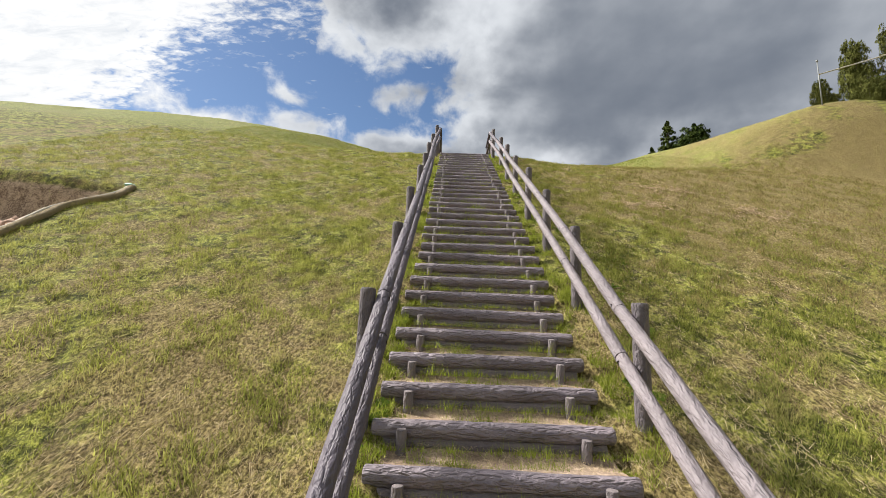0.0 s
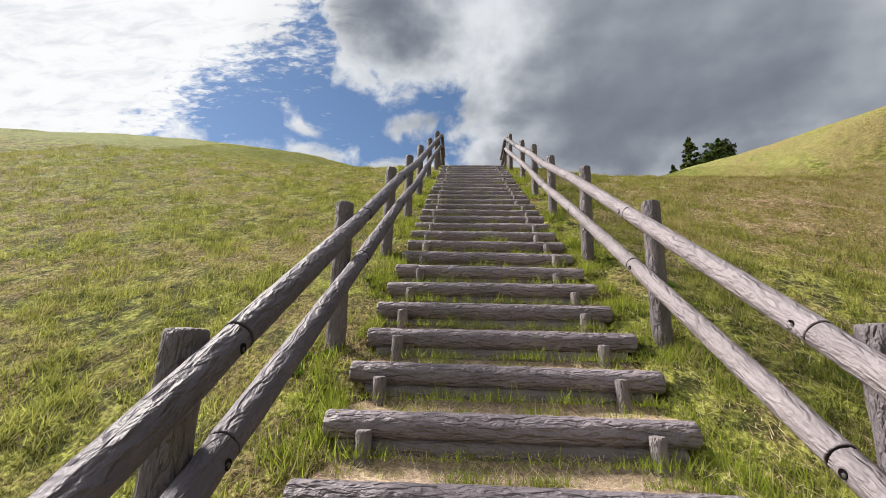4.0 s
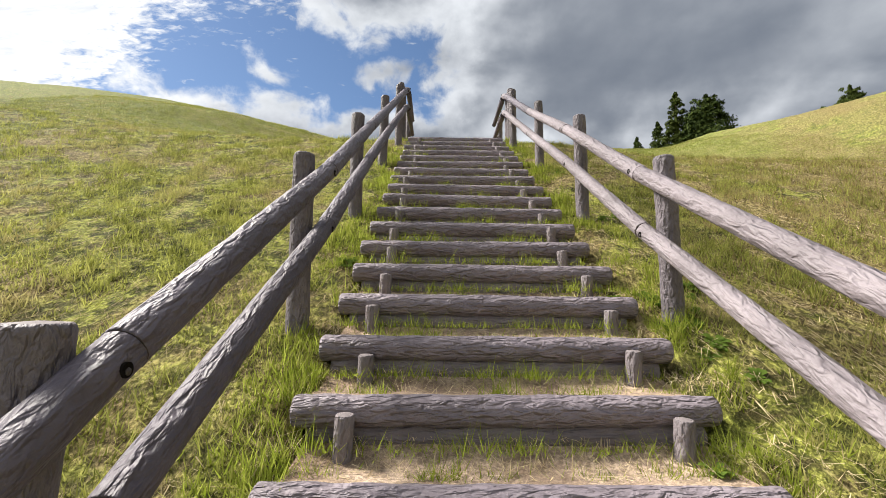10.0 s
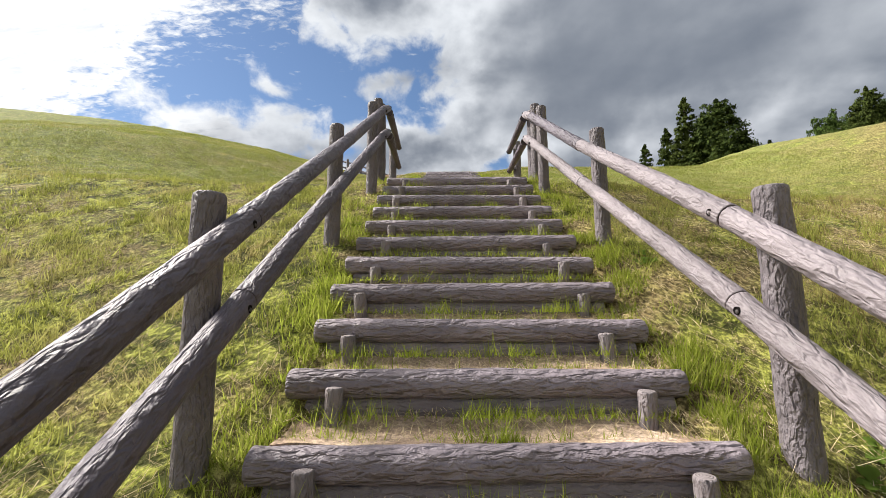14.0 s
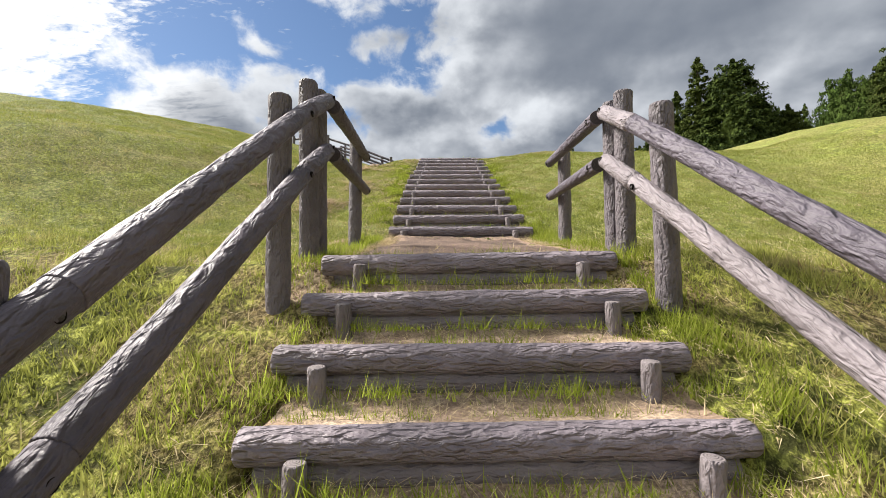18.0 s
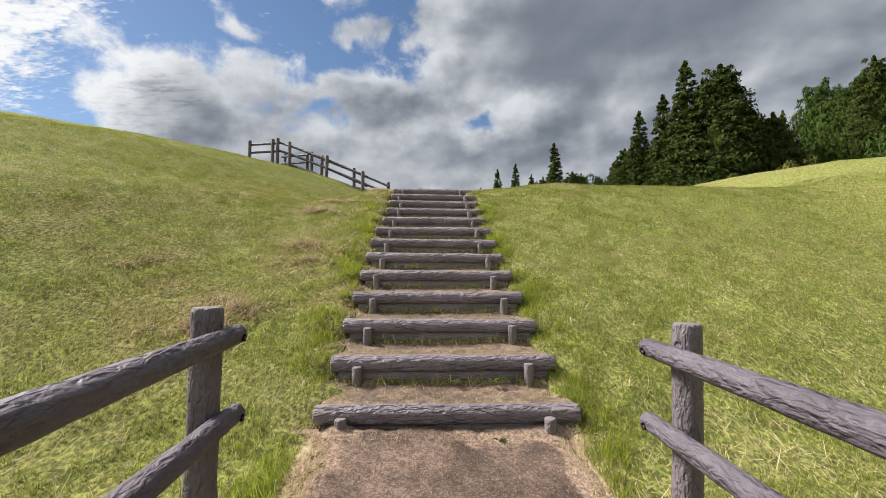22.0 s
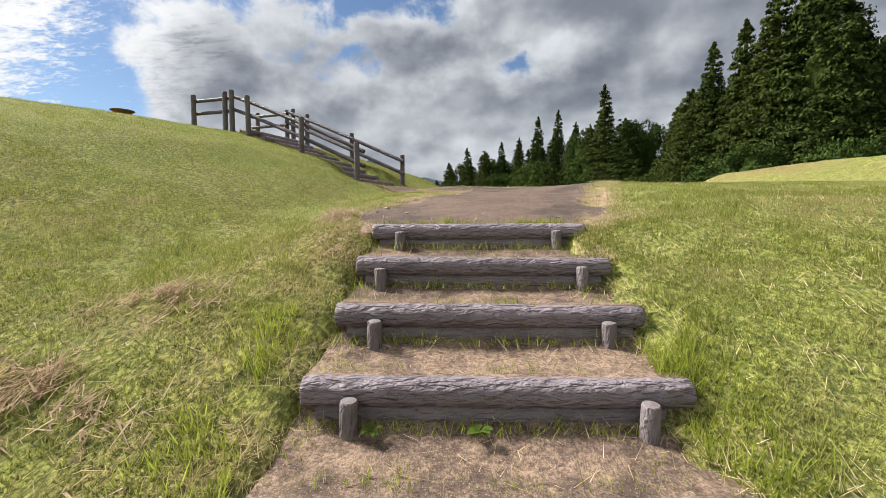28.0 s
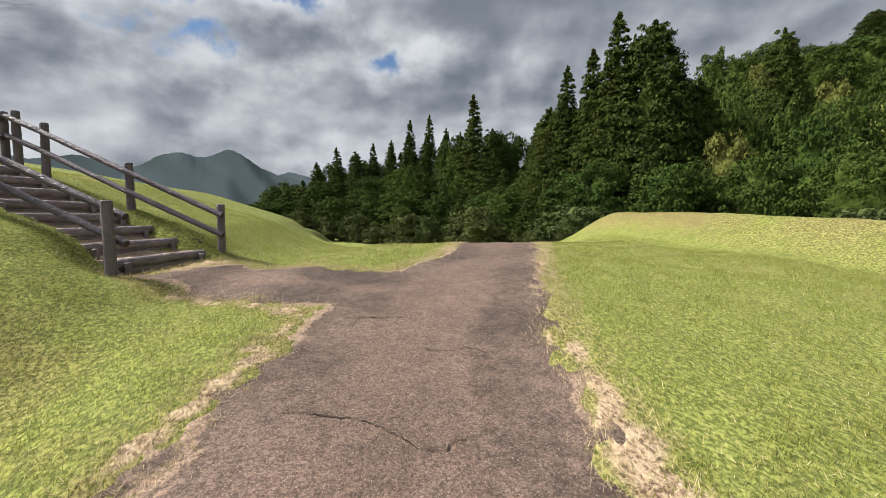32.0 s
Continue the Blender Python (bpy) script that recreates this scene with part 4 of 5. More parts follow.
def level_rail(x, inward, y0, y1, top, label):
    f = fence_of("landing_rail", label)
    f.matrix_basis = pose(x, y0, top - 1.0)
    inv = f.matrix_basis.inverted()
    for n_, (y, r_top) in enumerate(((y0, top - 0.02), (y1, top))):
        p = inv @ Vector((x, y, r_top))
        post_at(f, p.x, p.y, p.z, 1.1 + n_ * 0.9 + inward)
    for drop in (0.125, 0.435):
        a, b = inv @ Vector((x + inward * 0.090, y0, top - drop)), inv @ Vector((x + inward * 0.090, y1 + 0.10, top - drop + 0.01))
        rail = rail_piece(f, a, b, 0.0465, drop, None, 0.80)
        for q, out_ in ((0.075, 0.0440), (y1 - y0 + 0.07, 0.0365)):
            bolt_hole(rail, (a.x + inward * out_, a.y + q, a.z), (inward, 0, 0))
    return f


level_rail(5.12, 1, 16.74, 17.84, 10.53, "short level bark-textured rail beside the landing")
level_rail(7.0, -1, 16.79, 17.855, 10.465, "short level bark-textured rail beside the landing, sunlit")


# ---- side stair up to the mound ----
SIDE_DIR = Vector((-0.927, 0.375, 0)).normalized()
SIDE_ACROSS = Vector((0.375, 0.927, 0)).normalized()


def side_fence(points, inward, label):
    f = fence_of("side_handrail", label)
    f.matrix_basis = pose(points[0][0], points[0][1], points[0][2] - 1.0)
    inv = f.matrix_basis.inverted()
    off = SIDE_ACROSS * inward * 0.095
    for n_, p in enumerate(points):
        q = inv @ Vector(p)
        post_at(f, q.x, q.y, q.z, 0.53 * n_ + inward)
    for n_, (a, b) in enumerate(zip(points[:-1], points[1:])):
        if n_ == 3:
            continue
        for drop in (0.13, 0.42):
            d = (Vector(b) - Vector(a)).normalized()
            pa, pb = inv @ (Vector(a) + off - Vector((0, 0, drop)) - d * (0.10 if n_ in (0, 4) else 0.0)), inv @ (Vector(b) + off - Vector((0, 0, drop)) + d * (0.08 if n_ in (2, 4) else 0.0))
            rail_piece(f, pa, pb, 0.041, n_ + drop)
    return f


NEAR_SIDE = [(4.105, 29.683, 13.735), (2.825, 30.108, 14.34), (1.45, 30.697, 14.94), (0.935, 30.97, 15.145), (0.74, 31.03, 15.13), (-0.16, 31.29, 15.137)]
FAR_SIDE = [(4.772, 31.477, 13.746), (3.47, 31.927, 14.354), (2.10, 32.577, 14.985), (1.667, 32.756, 15.173), (1.47, 32.82, 15.16), (0.461, 33.229, 15.182)]
side_fence(NEAR_SIDE, 1, "grey post-and-rail handrail of the side stair to the mound")
side_fence(FAR_SIDE, -1, "grey post-and-rail handrail along the far side of the side stair")
foot = Vector(SIDE_FOOT)
turn = math.degrees(math.atan2(SIDE_DIR.y, SIDE_DIR.x)) - 90
for k in range(8):
    c = foot + SIDE_DIR * (0.16 + 0.40 * k) + Vector((0, 0, 0.17 * (k + 1) - 0.02))
    log_step(0, 0, 0, 0.4, 0.17, 1.6, "side_step", pose(c.x, c.y, c.z, 0, 0, turn), "log steps of the side stair")
    tread_block(0, 0.05, 0.46, 0, 1.45, "side_tread", pose(c.x, c.y, c.z, 0, 0, turn))


# ---- bowls on the mound, pole, cut ----
def bowl(x, y, r, h):
    z = land_at(x, y)
    base = new("terracotta_bowl")
    base.matrix_basis = pose(x, y, z - 0.01)
    tagged(base, "wide weathered terracotta bowl standing on the mound", "bowl", "bowls on the mound")
    prof = [(0.30, 0.0), (0.34, 0.02), (0.36, 0.12), (0.62, 0.55), (0.86, 0.88), (0.97, 0.93), (1.0, 0.965), (0.985, 1.0), (0.93, 0.99), (0.84, 0.90), (0.58, 0.55), (0.2, 0.22), (0.0, 0.2)]
    vs, fs, n_ = [], [], 32
    for pr, pz in prof:
        for i in range(n_):
            a = 2 * math.pi * i / n_
            vs.append((pr * r * math.cos(a), pr * r * math.sin(a), pz * h))
    for j in range(len(prof) - 1):
        for i in range(n_):
            fs.append((j * n_ + i, j * n_ + (i + 1) % n_, (j + 1) * n_ + (i + 1) % n_, (j + 1) * n_ + i))
    link("body", mesh_of("bowl", vs, fs, TERRACOTTA), base)
    return base


bowl(-2.75, 32.4, 0.28, 0.21)
bowl(-3.8, 37.5, 0.45, 0.5)
bowl(-0.57, 35.4, 0.38, 0.30)
bowl(-6.2, 30.5, 0.28, 0.21)

pole = new("wire_pole")
px, py = 19.0, 17.35
pole.matrix_basis = pose(px, py, land_at(px, py))
tagged(pole, "thin galvanised pole carrying a wire along the hilltop", "pole")
bm = bmesh.new()
bmesh.ops.create_cone(bm, cap_ends=True, segments=12, radius1=0.022, radius2=0.018, depth=2.0, matrix=Matrix.Translation((0, 0, 0.75)))
part("mast", bm, STEEL, pole)
bm = bmesh.new()
bmesh.ops.create_cone(bm, cap_ends=True, segments=8, radius1=0.035, radius2=0.035, depth=0.08, matrix=Matrix.Translation((0, 0, 1.74)))
part("cap", bm, STEEL, pole)


def wire(name, pts, r, mat, parent=None):
    cu = bpy.data.curves.new(name, "CURVE")
    cu.dimensions, cu.bevel_depth, cu.bevel_resolution = "3D", r, 2
    s = cu.splines.new("POLY")
    s.points.add(len(pts) - 1)
    for p, q in zip(s.points, pts):
        p.co = (*q, 1)
    cu.materials.append(mat)
    ob = new(name, cu)
    if parent is not None:
        ob.parent = parent
    return ob


wire("wire", [(0.02, 0, 1.20), (1.5, -0.6, 1.50), (3.2, -1.3, 1.95), (5.5, -2.2, 2.6)], 0.022, CORD, pole)
cord_pts = []
for k in range(30):
    q = k / 29
    x, y = -0.40 + 0.10 * math.sin(q * 9), 10.70 - 2.45 * q
    cord_pts.append((x, y, max(land_at(x, y), land_at(x + 0.12, y)) + 0.045))
tagged(wire("turf_roll", [(x_ + 0.10 + 0.04 * math.sin(7 * y_), y_, z_ - 0.03) for x_, y_, z_ in cord_pts], 0.065, ROLL), "dry rolled-back turf along the edge of a dug cut", "turf")
tagged(wire("edge_cord", cord_pts, 0.022, CORD), "pale rolled sheet along the edge of a dug cut", "sheet")
bm = bmesh.new()
bmesh.ops.create_icosphere(bm, subdivisions=3, radius=0.09)
for v in bm.verts:
    v.co *= 1 + 0.35 * noise.noise(v.co * 9)
    v.co.z *= 0.45
me = bpy.data.meshes.new("crumpled_sheet")
bm.to_mesh(me)
bm.free()
me.materials.append(NET)
tagged(link("crumpled_sheet", me, None, pose(-0.42, 10.74, land_at(-0.42, 10.74) + 0.05)), "crumpled pale green sheet at the corner of the cut", "sheet")

# broken earth on the floor of the cut
rng_c = np.random.default_rng(77)
bm = bmesh.new()
bmesh.ops.create_icosphere(bm, subdivisions=1, radius=1.0)
ball = np.array([v.co[:] for v in bm.verts])
ball_tris = np.array([[v.index for v in f.verts] for f in bm.faces])
bm.free()
clod_co, clod_tris = [], []
for k in range(420):
    x, y = rng_c.uniform(-4.5, -0.75), rng_c.uniform(8.5, 10.5)
    r_ = 0.03 + 0.15 * rng_c.random() ** 3
    clod_co.append(ball * (r_ * rng_c.uniform(0.7, 1.3, 3)) * rng_c.uniform(0.8, 1.2, (len(ball), 1)) + [x, y, land_at(x, y) + 0.2 * r_])
    clod_tris.append(ball_tris + k * len(ball))
CLOD = plain("reddish_clods", (0.36, 0.235, 0.17), 0.95, 12.0, 0.4, 0.6)
tagged(link("soil_clods", fast_mesh("soil_clods", np.concatenate(clod_co), np.concatenate(clod_tris), CLOD)), "broken reddish clods of earth in the cut", "soil", kind="stuff")

# ---- far mountains ----
def ridge(name, dist, pts, base, label):
    """pts: (azimuth, elevation) of the skyline seen from the path's head."""
    azs, els = [p[0] for p in pts], [p[1] for p in pts]
    a = np.arange(azs[0], azs[-1], 0.35)
    rows_, co = 9, []
    for j in range(rows_):
        q = j / (rows_ - 1)
        for i, az_ in enumerate(a):
            d = dist * (1 - 0.42 * (1 - q)) * (1 + 0.05 * math.sin(az_ * 0.9 + j))
            top = 13.6 + dist * math.tan(radians(float(np.interp(az_, azs, els)) + 0.05 * math.sin(az_ * 2.7) + 0.035 * math.sin(az_ * 7.1)))
            z = base + (top - base) * q ** 0.8 * (1 - 0.05 * (1 - q) * (1 + math.sin(az_ * 0.8 + 2 * q)))
            v = aim(az_, 0) * d
            co.append((6.2 + v.x, 24.5 + v.y, z))
    n_ = len(a)
    fs = [(j * n_ + i, j * n_ + i + 1, (j + 1) * n_ + i + 1, (j + 1) * n_ + i) for j in range(rows_ - 1) for i in range(n_ - 1)]
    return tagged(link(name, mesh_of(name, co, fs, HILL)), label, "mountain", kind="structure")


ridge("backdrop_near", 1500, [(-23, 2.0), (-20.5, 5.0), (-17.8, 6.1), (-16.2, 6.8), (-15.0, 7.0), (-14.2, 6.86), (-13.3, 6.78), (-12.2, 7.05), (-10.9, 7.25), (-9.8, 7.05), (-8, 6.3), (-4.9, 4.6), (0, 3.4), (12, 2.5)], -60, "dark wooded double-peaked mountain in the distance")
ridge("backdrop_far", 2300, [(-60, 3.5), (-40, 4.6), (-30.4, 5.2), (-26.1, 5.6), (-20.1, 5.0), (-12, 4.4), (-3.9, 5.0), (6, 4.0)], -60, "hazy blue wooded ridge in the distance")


# ---- trees ----
def leaf_tris(rng, centres, out, size, droop=0.0, loose=0.6):
    """Small crooked triangles at the centres, roughly facing out."""
    n = len(centres)
    o = out / (np.linalg.norm(out, axis=1, keepdims=True) + 1e-9) + rng.normal(0, loose, (n, 3))
    o /= np.linalg.norm(o, axis=1, keepdims=True) + 1e-9
    a = np.cross(o, rng.normal(0, 1, (n, 3)))
    a[:, 2] -= droop * rng.random(n)
    a /= np.linalg.norm(a, axis=1, keepdims=True) + 1e-9
    b = np.cross(o, a)
    s = (size * rng.uniform(0.55, 1.4, n))[:, None]
    return np.stack([centres - a * s * 0.5 - b * s * 0.36, centres - a * s * 0.42 + b * s * 0.36, centres + a * s * 0.75], 1).reshape(-1, 3)


def trunk_mesh(name, h, r, limbs, mat):
    vs, fs = [], []

    def tube(p, q, ra, rb, n=7):
        d = (Vector(q) - Vector(p))
        m = along(p, q)
        o = len(vs)
        for k, rr in ((0, ra), (d.length, rb)):
            for i in range(n):
                a_ = 2 * math.pi * i / n
                vs.append(m @ Vector((rr * math.cos(a_), rr * math.sin(a_), k)))
        for i in range(n):
            fs.append((o + i, o + (i + 1) % n, o + n + (i + 1) % n, o + n + i))
    tube((0, 0, -0.6), (0, 0, h * 0.5), r, r * 0.62, 9)
    tube((0, 0, h * 0.5), (0, 0, h), r * 0.62, r * 0.12, 8)
    for p, q, rr in limbs:
        tube(p, q, rr, rr * 0.3, 5)
    return mesh_of(name, vs, fs, mat)


def core(rng, h, prof, lo, hi, segs=50, rows=62, lump=0.2, cell=1.0, tiers=0.0):
    """The leafy body of a crown, swelling in tufts and, on conifers, in tiers of boughs: points and triangles."""
    j, i = np.meshgrid(np.arange(rows + 1), np.arange(segs), indexing="ij")
    q = lo + (hi - lo) * (j + rng.uniform(-0.3, 0.3, j.shape) * ((j > 0) & (j < rows))) / rows
    a = 2 * np.pi * (i + 0.5 * (j % 2) + rng.uniform(-0.3, 0.3, j.shape)) / segs
    r_ = np.vectorize(prof)(q)
    off = Vector(rng.uniform(0, 90, 3))
    p = np.stack([r_ * np.cos(a), r_ * np.sin(a), h * q], -1).reshape(-1, 3)
    n1 = np.array([noise.noise(Vector(v) / cell + off) for v in p]).reshape(q.shape)
    n2 = np.array([noise.noise(Vector(v) * (2.6 / cell) + off) for v in p]).reshape(q.shape)
    k = 1 + lump * (1.5 * n1 + 0.8 * n2) + rng.normal(0, 0.06, q.shape)
    if tiers:
        saw = np.mod(h * q / tiers + 1.4 * np.sin(a * 2 + off[0]) + 0.8 * np.sin(a * 5 + off[1]), 1.0)
        k = k * (1.14 - 0.42 * saw)
    co = np.stack([r_ * k * np.cos(a), r_ * k * np.sin(a), h * q + 0.25 * n2 * cell], -1).reshape(-1, 3)
    n0 = (np.arange(rows)[:, None] * segs + np.arange(segs)[None, :]).ravel()
    m0 = (np.arange(rows)[:, None] * segs + (np.arange(segs)[None, :] + 1) % segs).ravel()
    return co, np.concatenate([np.stack([n0, m0, m0 + segs], -1), np.stack([n0, m0 + segs, n0 + segs], -1)])


def pad_crown(rng, pads, body, mat, leaf, leaves):
    """A crown of many small drooping pads of leaves round a dark inner body."""
    c = np.array([p[0] for p in pads])
    rad = np.array([p[1] for p in pads])
    size = np.stack([rad, rad, rad * np.array([p[2] for p in pads])], -1)
    k = np.repeat(np.arange(len(pads)), leaves)
    v = rng.normal(0, 1, (len(k), 3))
    v /= np.linalg.norm(v, axis=1, keepdims=True)
    v[:, 2] = np.where(v[:, 2] < -0.3, -v[:, 2], v[:, 2])
    at = c[k] + v * size[k] * rng.uniform(0.6, 1.3, (len(k), 1))
    outward = c[k] * [1, 1, 0] / (np.linalg.norm(c[k, :2], axis=1, keepdims=True) + 0.3)
    loose = leaf_tris(rng, at, v + 0.5 * outward + [0, 0, 0.35], leaf, 0.6, 0.45)
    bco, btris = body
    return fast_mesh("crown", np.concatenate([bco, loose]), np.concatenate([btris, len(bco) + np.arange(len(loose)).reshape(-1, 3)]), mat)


def cedar_meshes(seed, h=20.0, r=3.3, bare=0.10, ragged=0.3, sharp=1.0, fill=0.66, coarse=1.0):
    """A conifer: level upon level of rounded drooping pads, up to a thin leader."""
    rng = np.random.default_rng(seed)
    off = Vector((seed * 7.3, seed * 3.1, 0))
    pads, limbs, z = [], [], h * bare
    while z < h * 0.975:
        q = z / h
        prof = (1.0 - q) ** sharp * (0.62 + 0.38 * min(1, (q - bare) / 0.2))
        rr = r * prof + 0.10
        nb = max(3, int(2 * math.pi * rr / (0.90 * coarse)))
        a0 = rng.uniform(0, 6.3)
        for b in range(nb):
            a = a0 + 2 * math.pi * b / nb + rng.normal(0, 0.16)
            swell = noise.noise(Vector((math.cos(a) * 1.1, math.sin(a) * 1.1, z * 0.42)) + off)
            if swell < -0.42:
                continue
            ln = rr * rng.uniform(0.76, 1.04) * (1 + ragged * swell)
            rad = min(0.70, 0.20 + 0.13 * rr) * rng.uniform(0.65, 1.3) * coarse
            pads.append(((math.cos(a) * ln, math.sin(a) * ln, z - 0.14 * ln + rng.normal(0, 0.16)), rad, rng.uniform(0.55, 0.8)))
            if rr > 0.8 and rng.random() < 0.55:
                deep = rng.uniform(0.5, 0.75)
                pads.append(((math.cos(a) * ln * deep, math.sin(a) * ln * deep, z - 0.1 * ln), rad * 1.25, 0.7))
            if ln > 1.0 and len(limbs) < 60 and rng.random() < 0.25:
                limbs.append(((0, 0, z), (math.cos(a) * ln * 0.85, math.sin(a) * ln * 0.85, z - 0.1 * ln), 0.05))
        z += (0.24 + 0.50 * prof) * coarse * rng.uniform(0.85, 1.2)
    for k in range(10):
        pads.append(((rng.normal(0, 0.07), rng.normal(0, 0.07), h * (0.93 + 0.07 * k / 9)), 0.34 - 0.026 * k, 1.5))
    body = core(rng, h, lambda q: 0.62 * fill * r * ((max(0.0, 1.0 - q / 0.97)) ** sharp * (0.62 + 0.38 * min(1, max(0, q - bare) / 0.2))), bare + 0.01, 0.97, 30, 40, 0.2, 1.1, 1.5)
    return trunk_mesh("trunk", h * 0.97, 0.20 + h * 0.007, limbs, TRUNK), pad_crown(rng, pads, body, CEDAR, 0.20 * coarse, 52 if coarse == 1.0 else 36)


def broad_meshes(seed, h=10.0, r=4.2, mat=None, count=300, leaf=0.24, leaves=34, big=1.0):
    """A round-crowned tree: overlapping layered pads of leaves over an uneven dome."""
    rng = np.random.default_rng(seed)
    off = Vector((seed * 5.7, seed * 2.9, 1.0))
    pads, limbs = [], []
    for b in range(count):
        a, q = rng.uniform(0, 2 * math.pi), rng.uniform(0.06, 0.99)
        wide_ = math.sqrt(max(0.03, 1 - ((q - 0.42) / 0.60) ** 2))
        swell = noise.noise(Vector((math.cos(a) * 1.6, math.sin(a) * 1.6, q * 3.4)) + off)
        ln = r * rng.uniform(0.80, 0.98) * wide_ * (1 + 0.30 * swell)
        c = (math.cos(a) * ln, math.sin(a) * ln, h * q * (1 + 0.05 * swell))
        pads.append((c, r * rng.uniform(0.08, 0.16) * big, rng.uniform(0.50, 0.8)))
        if b % 2:
            deep = rng.uniform(0.55, 0.8)
            pads.append(((c[0] * deep, c[1] * deep, c[2] * 0.94), r * 0.17 * big, 0.7))
        if b % 12 == 0:
            limbs.append(((0, 0, h * max(0.1, q - 0.25)), c, 0.07))
    body = core(rng, h, lambda q: 0.42 * r * math.sqrt(max(0.0, 1 - ((q - 0.42) / 0.60) ** 2)), 0.04, 0.92, 30, 20, 0.30, 1.7)
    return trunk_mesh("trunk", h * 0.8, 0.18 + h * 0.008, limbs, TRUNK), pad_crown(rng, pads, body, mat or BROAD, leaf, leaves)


CEDARS = [cedar_meshes(k, 20.0, rr_, bare_, rag_, sharp_, fill_) for k, (rr_, bare_, rag_, sharp_, fill_) in enumerate((
    (3.9, 0.04, 0.45, 0.80, 0.50), (4.7, 0.03, 0.30, 0.50, 0.60), (4.2, 0.05, 0.40, 0.66, 0.52), (4.7, 0.03, 0.35, 0.56, 0.58), (3.7, 0.05, 0.60, 0.86, 0.42)))]
WOOD_CEDARS = [cedar_meshes(k + 10, 20.0, 4.2 + 0.2 * k, 0.04, 0.4, (0.85, 0.6, 0.72)[k], 0.55, 1.5) for k in range(3)]
BROADS = [broad_meshes(30 + k, 10.0, 4.0 + 0.4 * k) for k in range(4)]
OLIVES = [broad_meshes(40 + k, 10.0, 3.8 + 0.5 * k, OLIVE) for k in range(2)]
SHRUBS = [broad_meshes(50 + k, 2.6, 1.7, SHRUB, 80, 0.13, 34, 1.2) for k in range(3)]


def tree(kind, pair, x, y, top, wide=1.0, native=20.0, label="", category="tree", group="trees of the wood"):
    z = land_at(x, y) - 0.2
    s = max(0.15, (top - z) / native)
    t_ = new(kind)
    t_.matrix_basis = pose(x, y, z, 0, 0, random.uniform(0, 360))
    tagged(t_, label, category, group)
    m = Matrix.Diagonal((s * wide, s * wide, s, 1))
    link("trunk", pair[0], t_, m)
    link("crown", pair[1], t_, m)
    return t_


random.seed(11)
CEDAR_LABEL, BROAD_LABEL = "tall dark green conifer with a pointed drooping crown", "dense dark green broadleaf tree at the wood's edge"
EYE_X, EYE_Y, EYE_Z = 6.25, 24.5, 13.6


def by_angle(az, d, el):
    return EYE_X + d * math.sin(radians(az)), EYE_Y + d * math.cos(radians(az)), EYE_Z + d * math.tan(radians(el))


# single conifers that stand out on the skyline: azimuth, distance, elevation, slimness, crown
for az, d, el, wide, k in ((38.0, 59.5, 23.4, 0.80, 4), (42.0, 58.5, 22.0, 1.08, 1), (35.2, 62, 20.0, 0.85, 0), (32.1, 63, 18.4, 0.75, 4), (39.9, 61, 20.9, 0.7, 2),
                           (44.6, 60, 17.0, 0.8, 3), (20.0, 77.5, 15.6, 0.72, 4), (14.1, 98, 13.1, 0.6, 4), (11.5, 92, 12.4, 0.7, 0), (16.4, 100, 11.5, 0.75, 2), (6.6, 96, 9.3, 0.7, 4), (1.8, 98, 8.6, 0.75, 4),
                           (-0.7, 96, 6.6, 0.9, 0), (4.3, 95, 8.2, 0.8, 1), (9.0, 94, 9.8, 0.8, 2), (30.2, 64, 13.8, 1.0, 1), (29.0, 66, 12.4, 0.9, 3), (18.3, 84, 11.0, 0.9, 3), (22.6, 76, 11.4, 1.1, 1), (54.3, 78, 18.9, 0.8, 1), (61.0, 126, 18.8, 1.3, 1), (47.0, 62, 15.3, 1.1, 3)):
    x, y, top = by_angle(az, d, el)
    wide *= 1.3 if k == 4 else 1.05 if k == 0 else 0.86
    tree("conifer", CEDARS[k], x, y, top, wide * 20.0 / max(10.0, top - land_at(x, y)) * 1.05 if top - land_at(x, y) < 20 else wide, 20.0, CEDAR_LABEL)

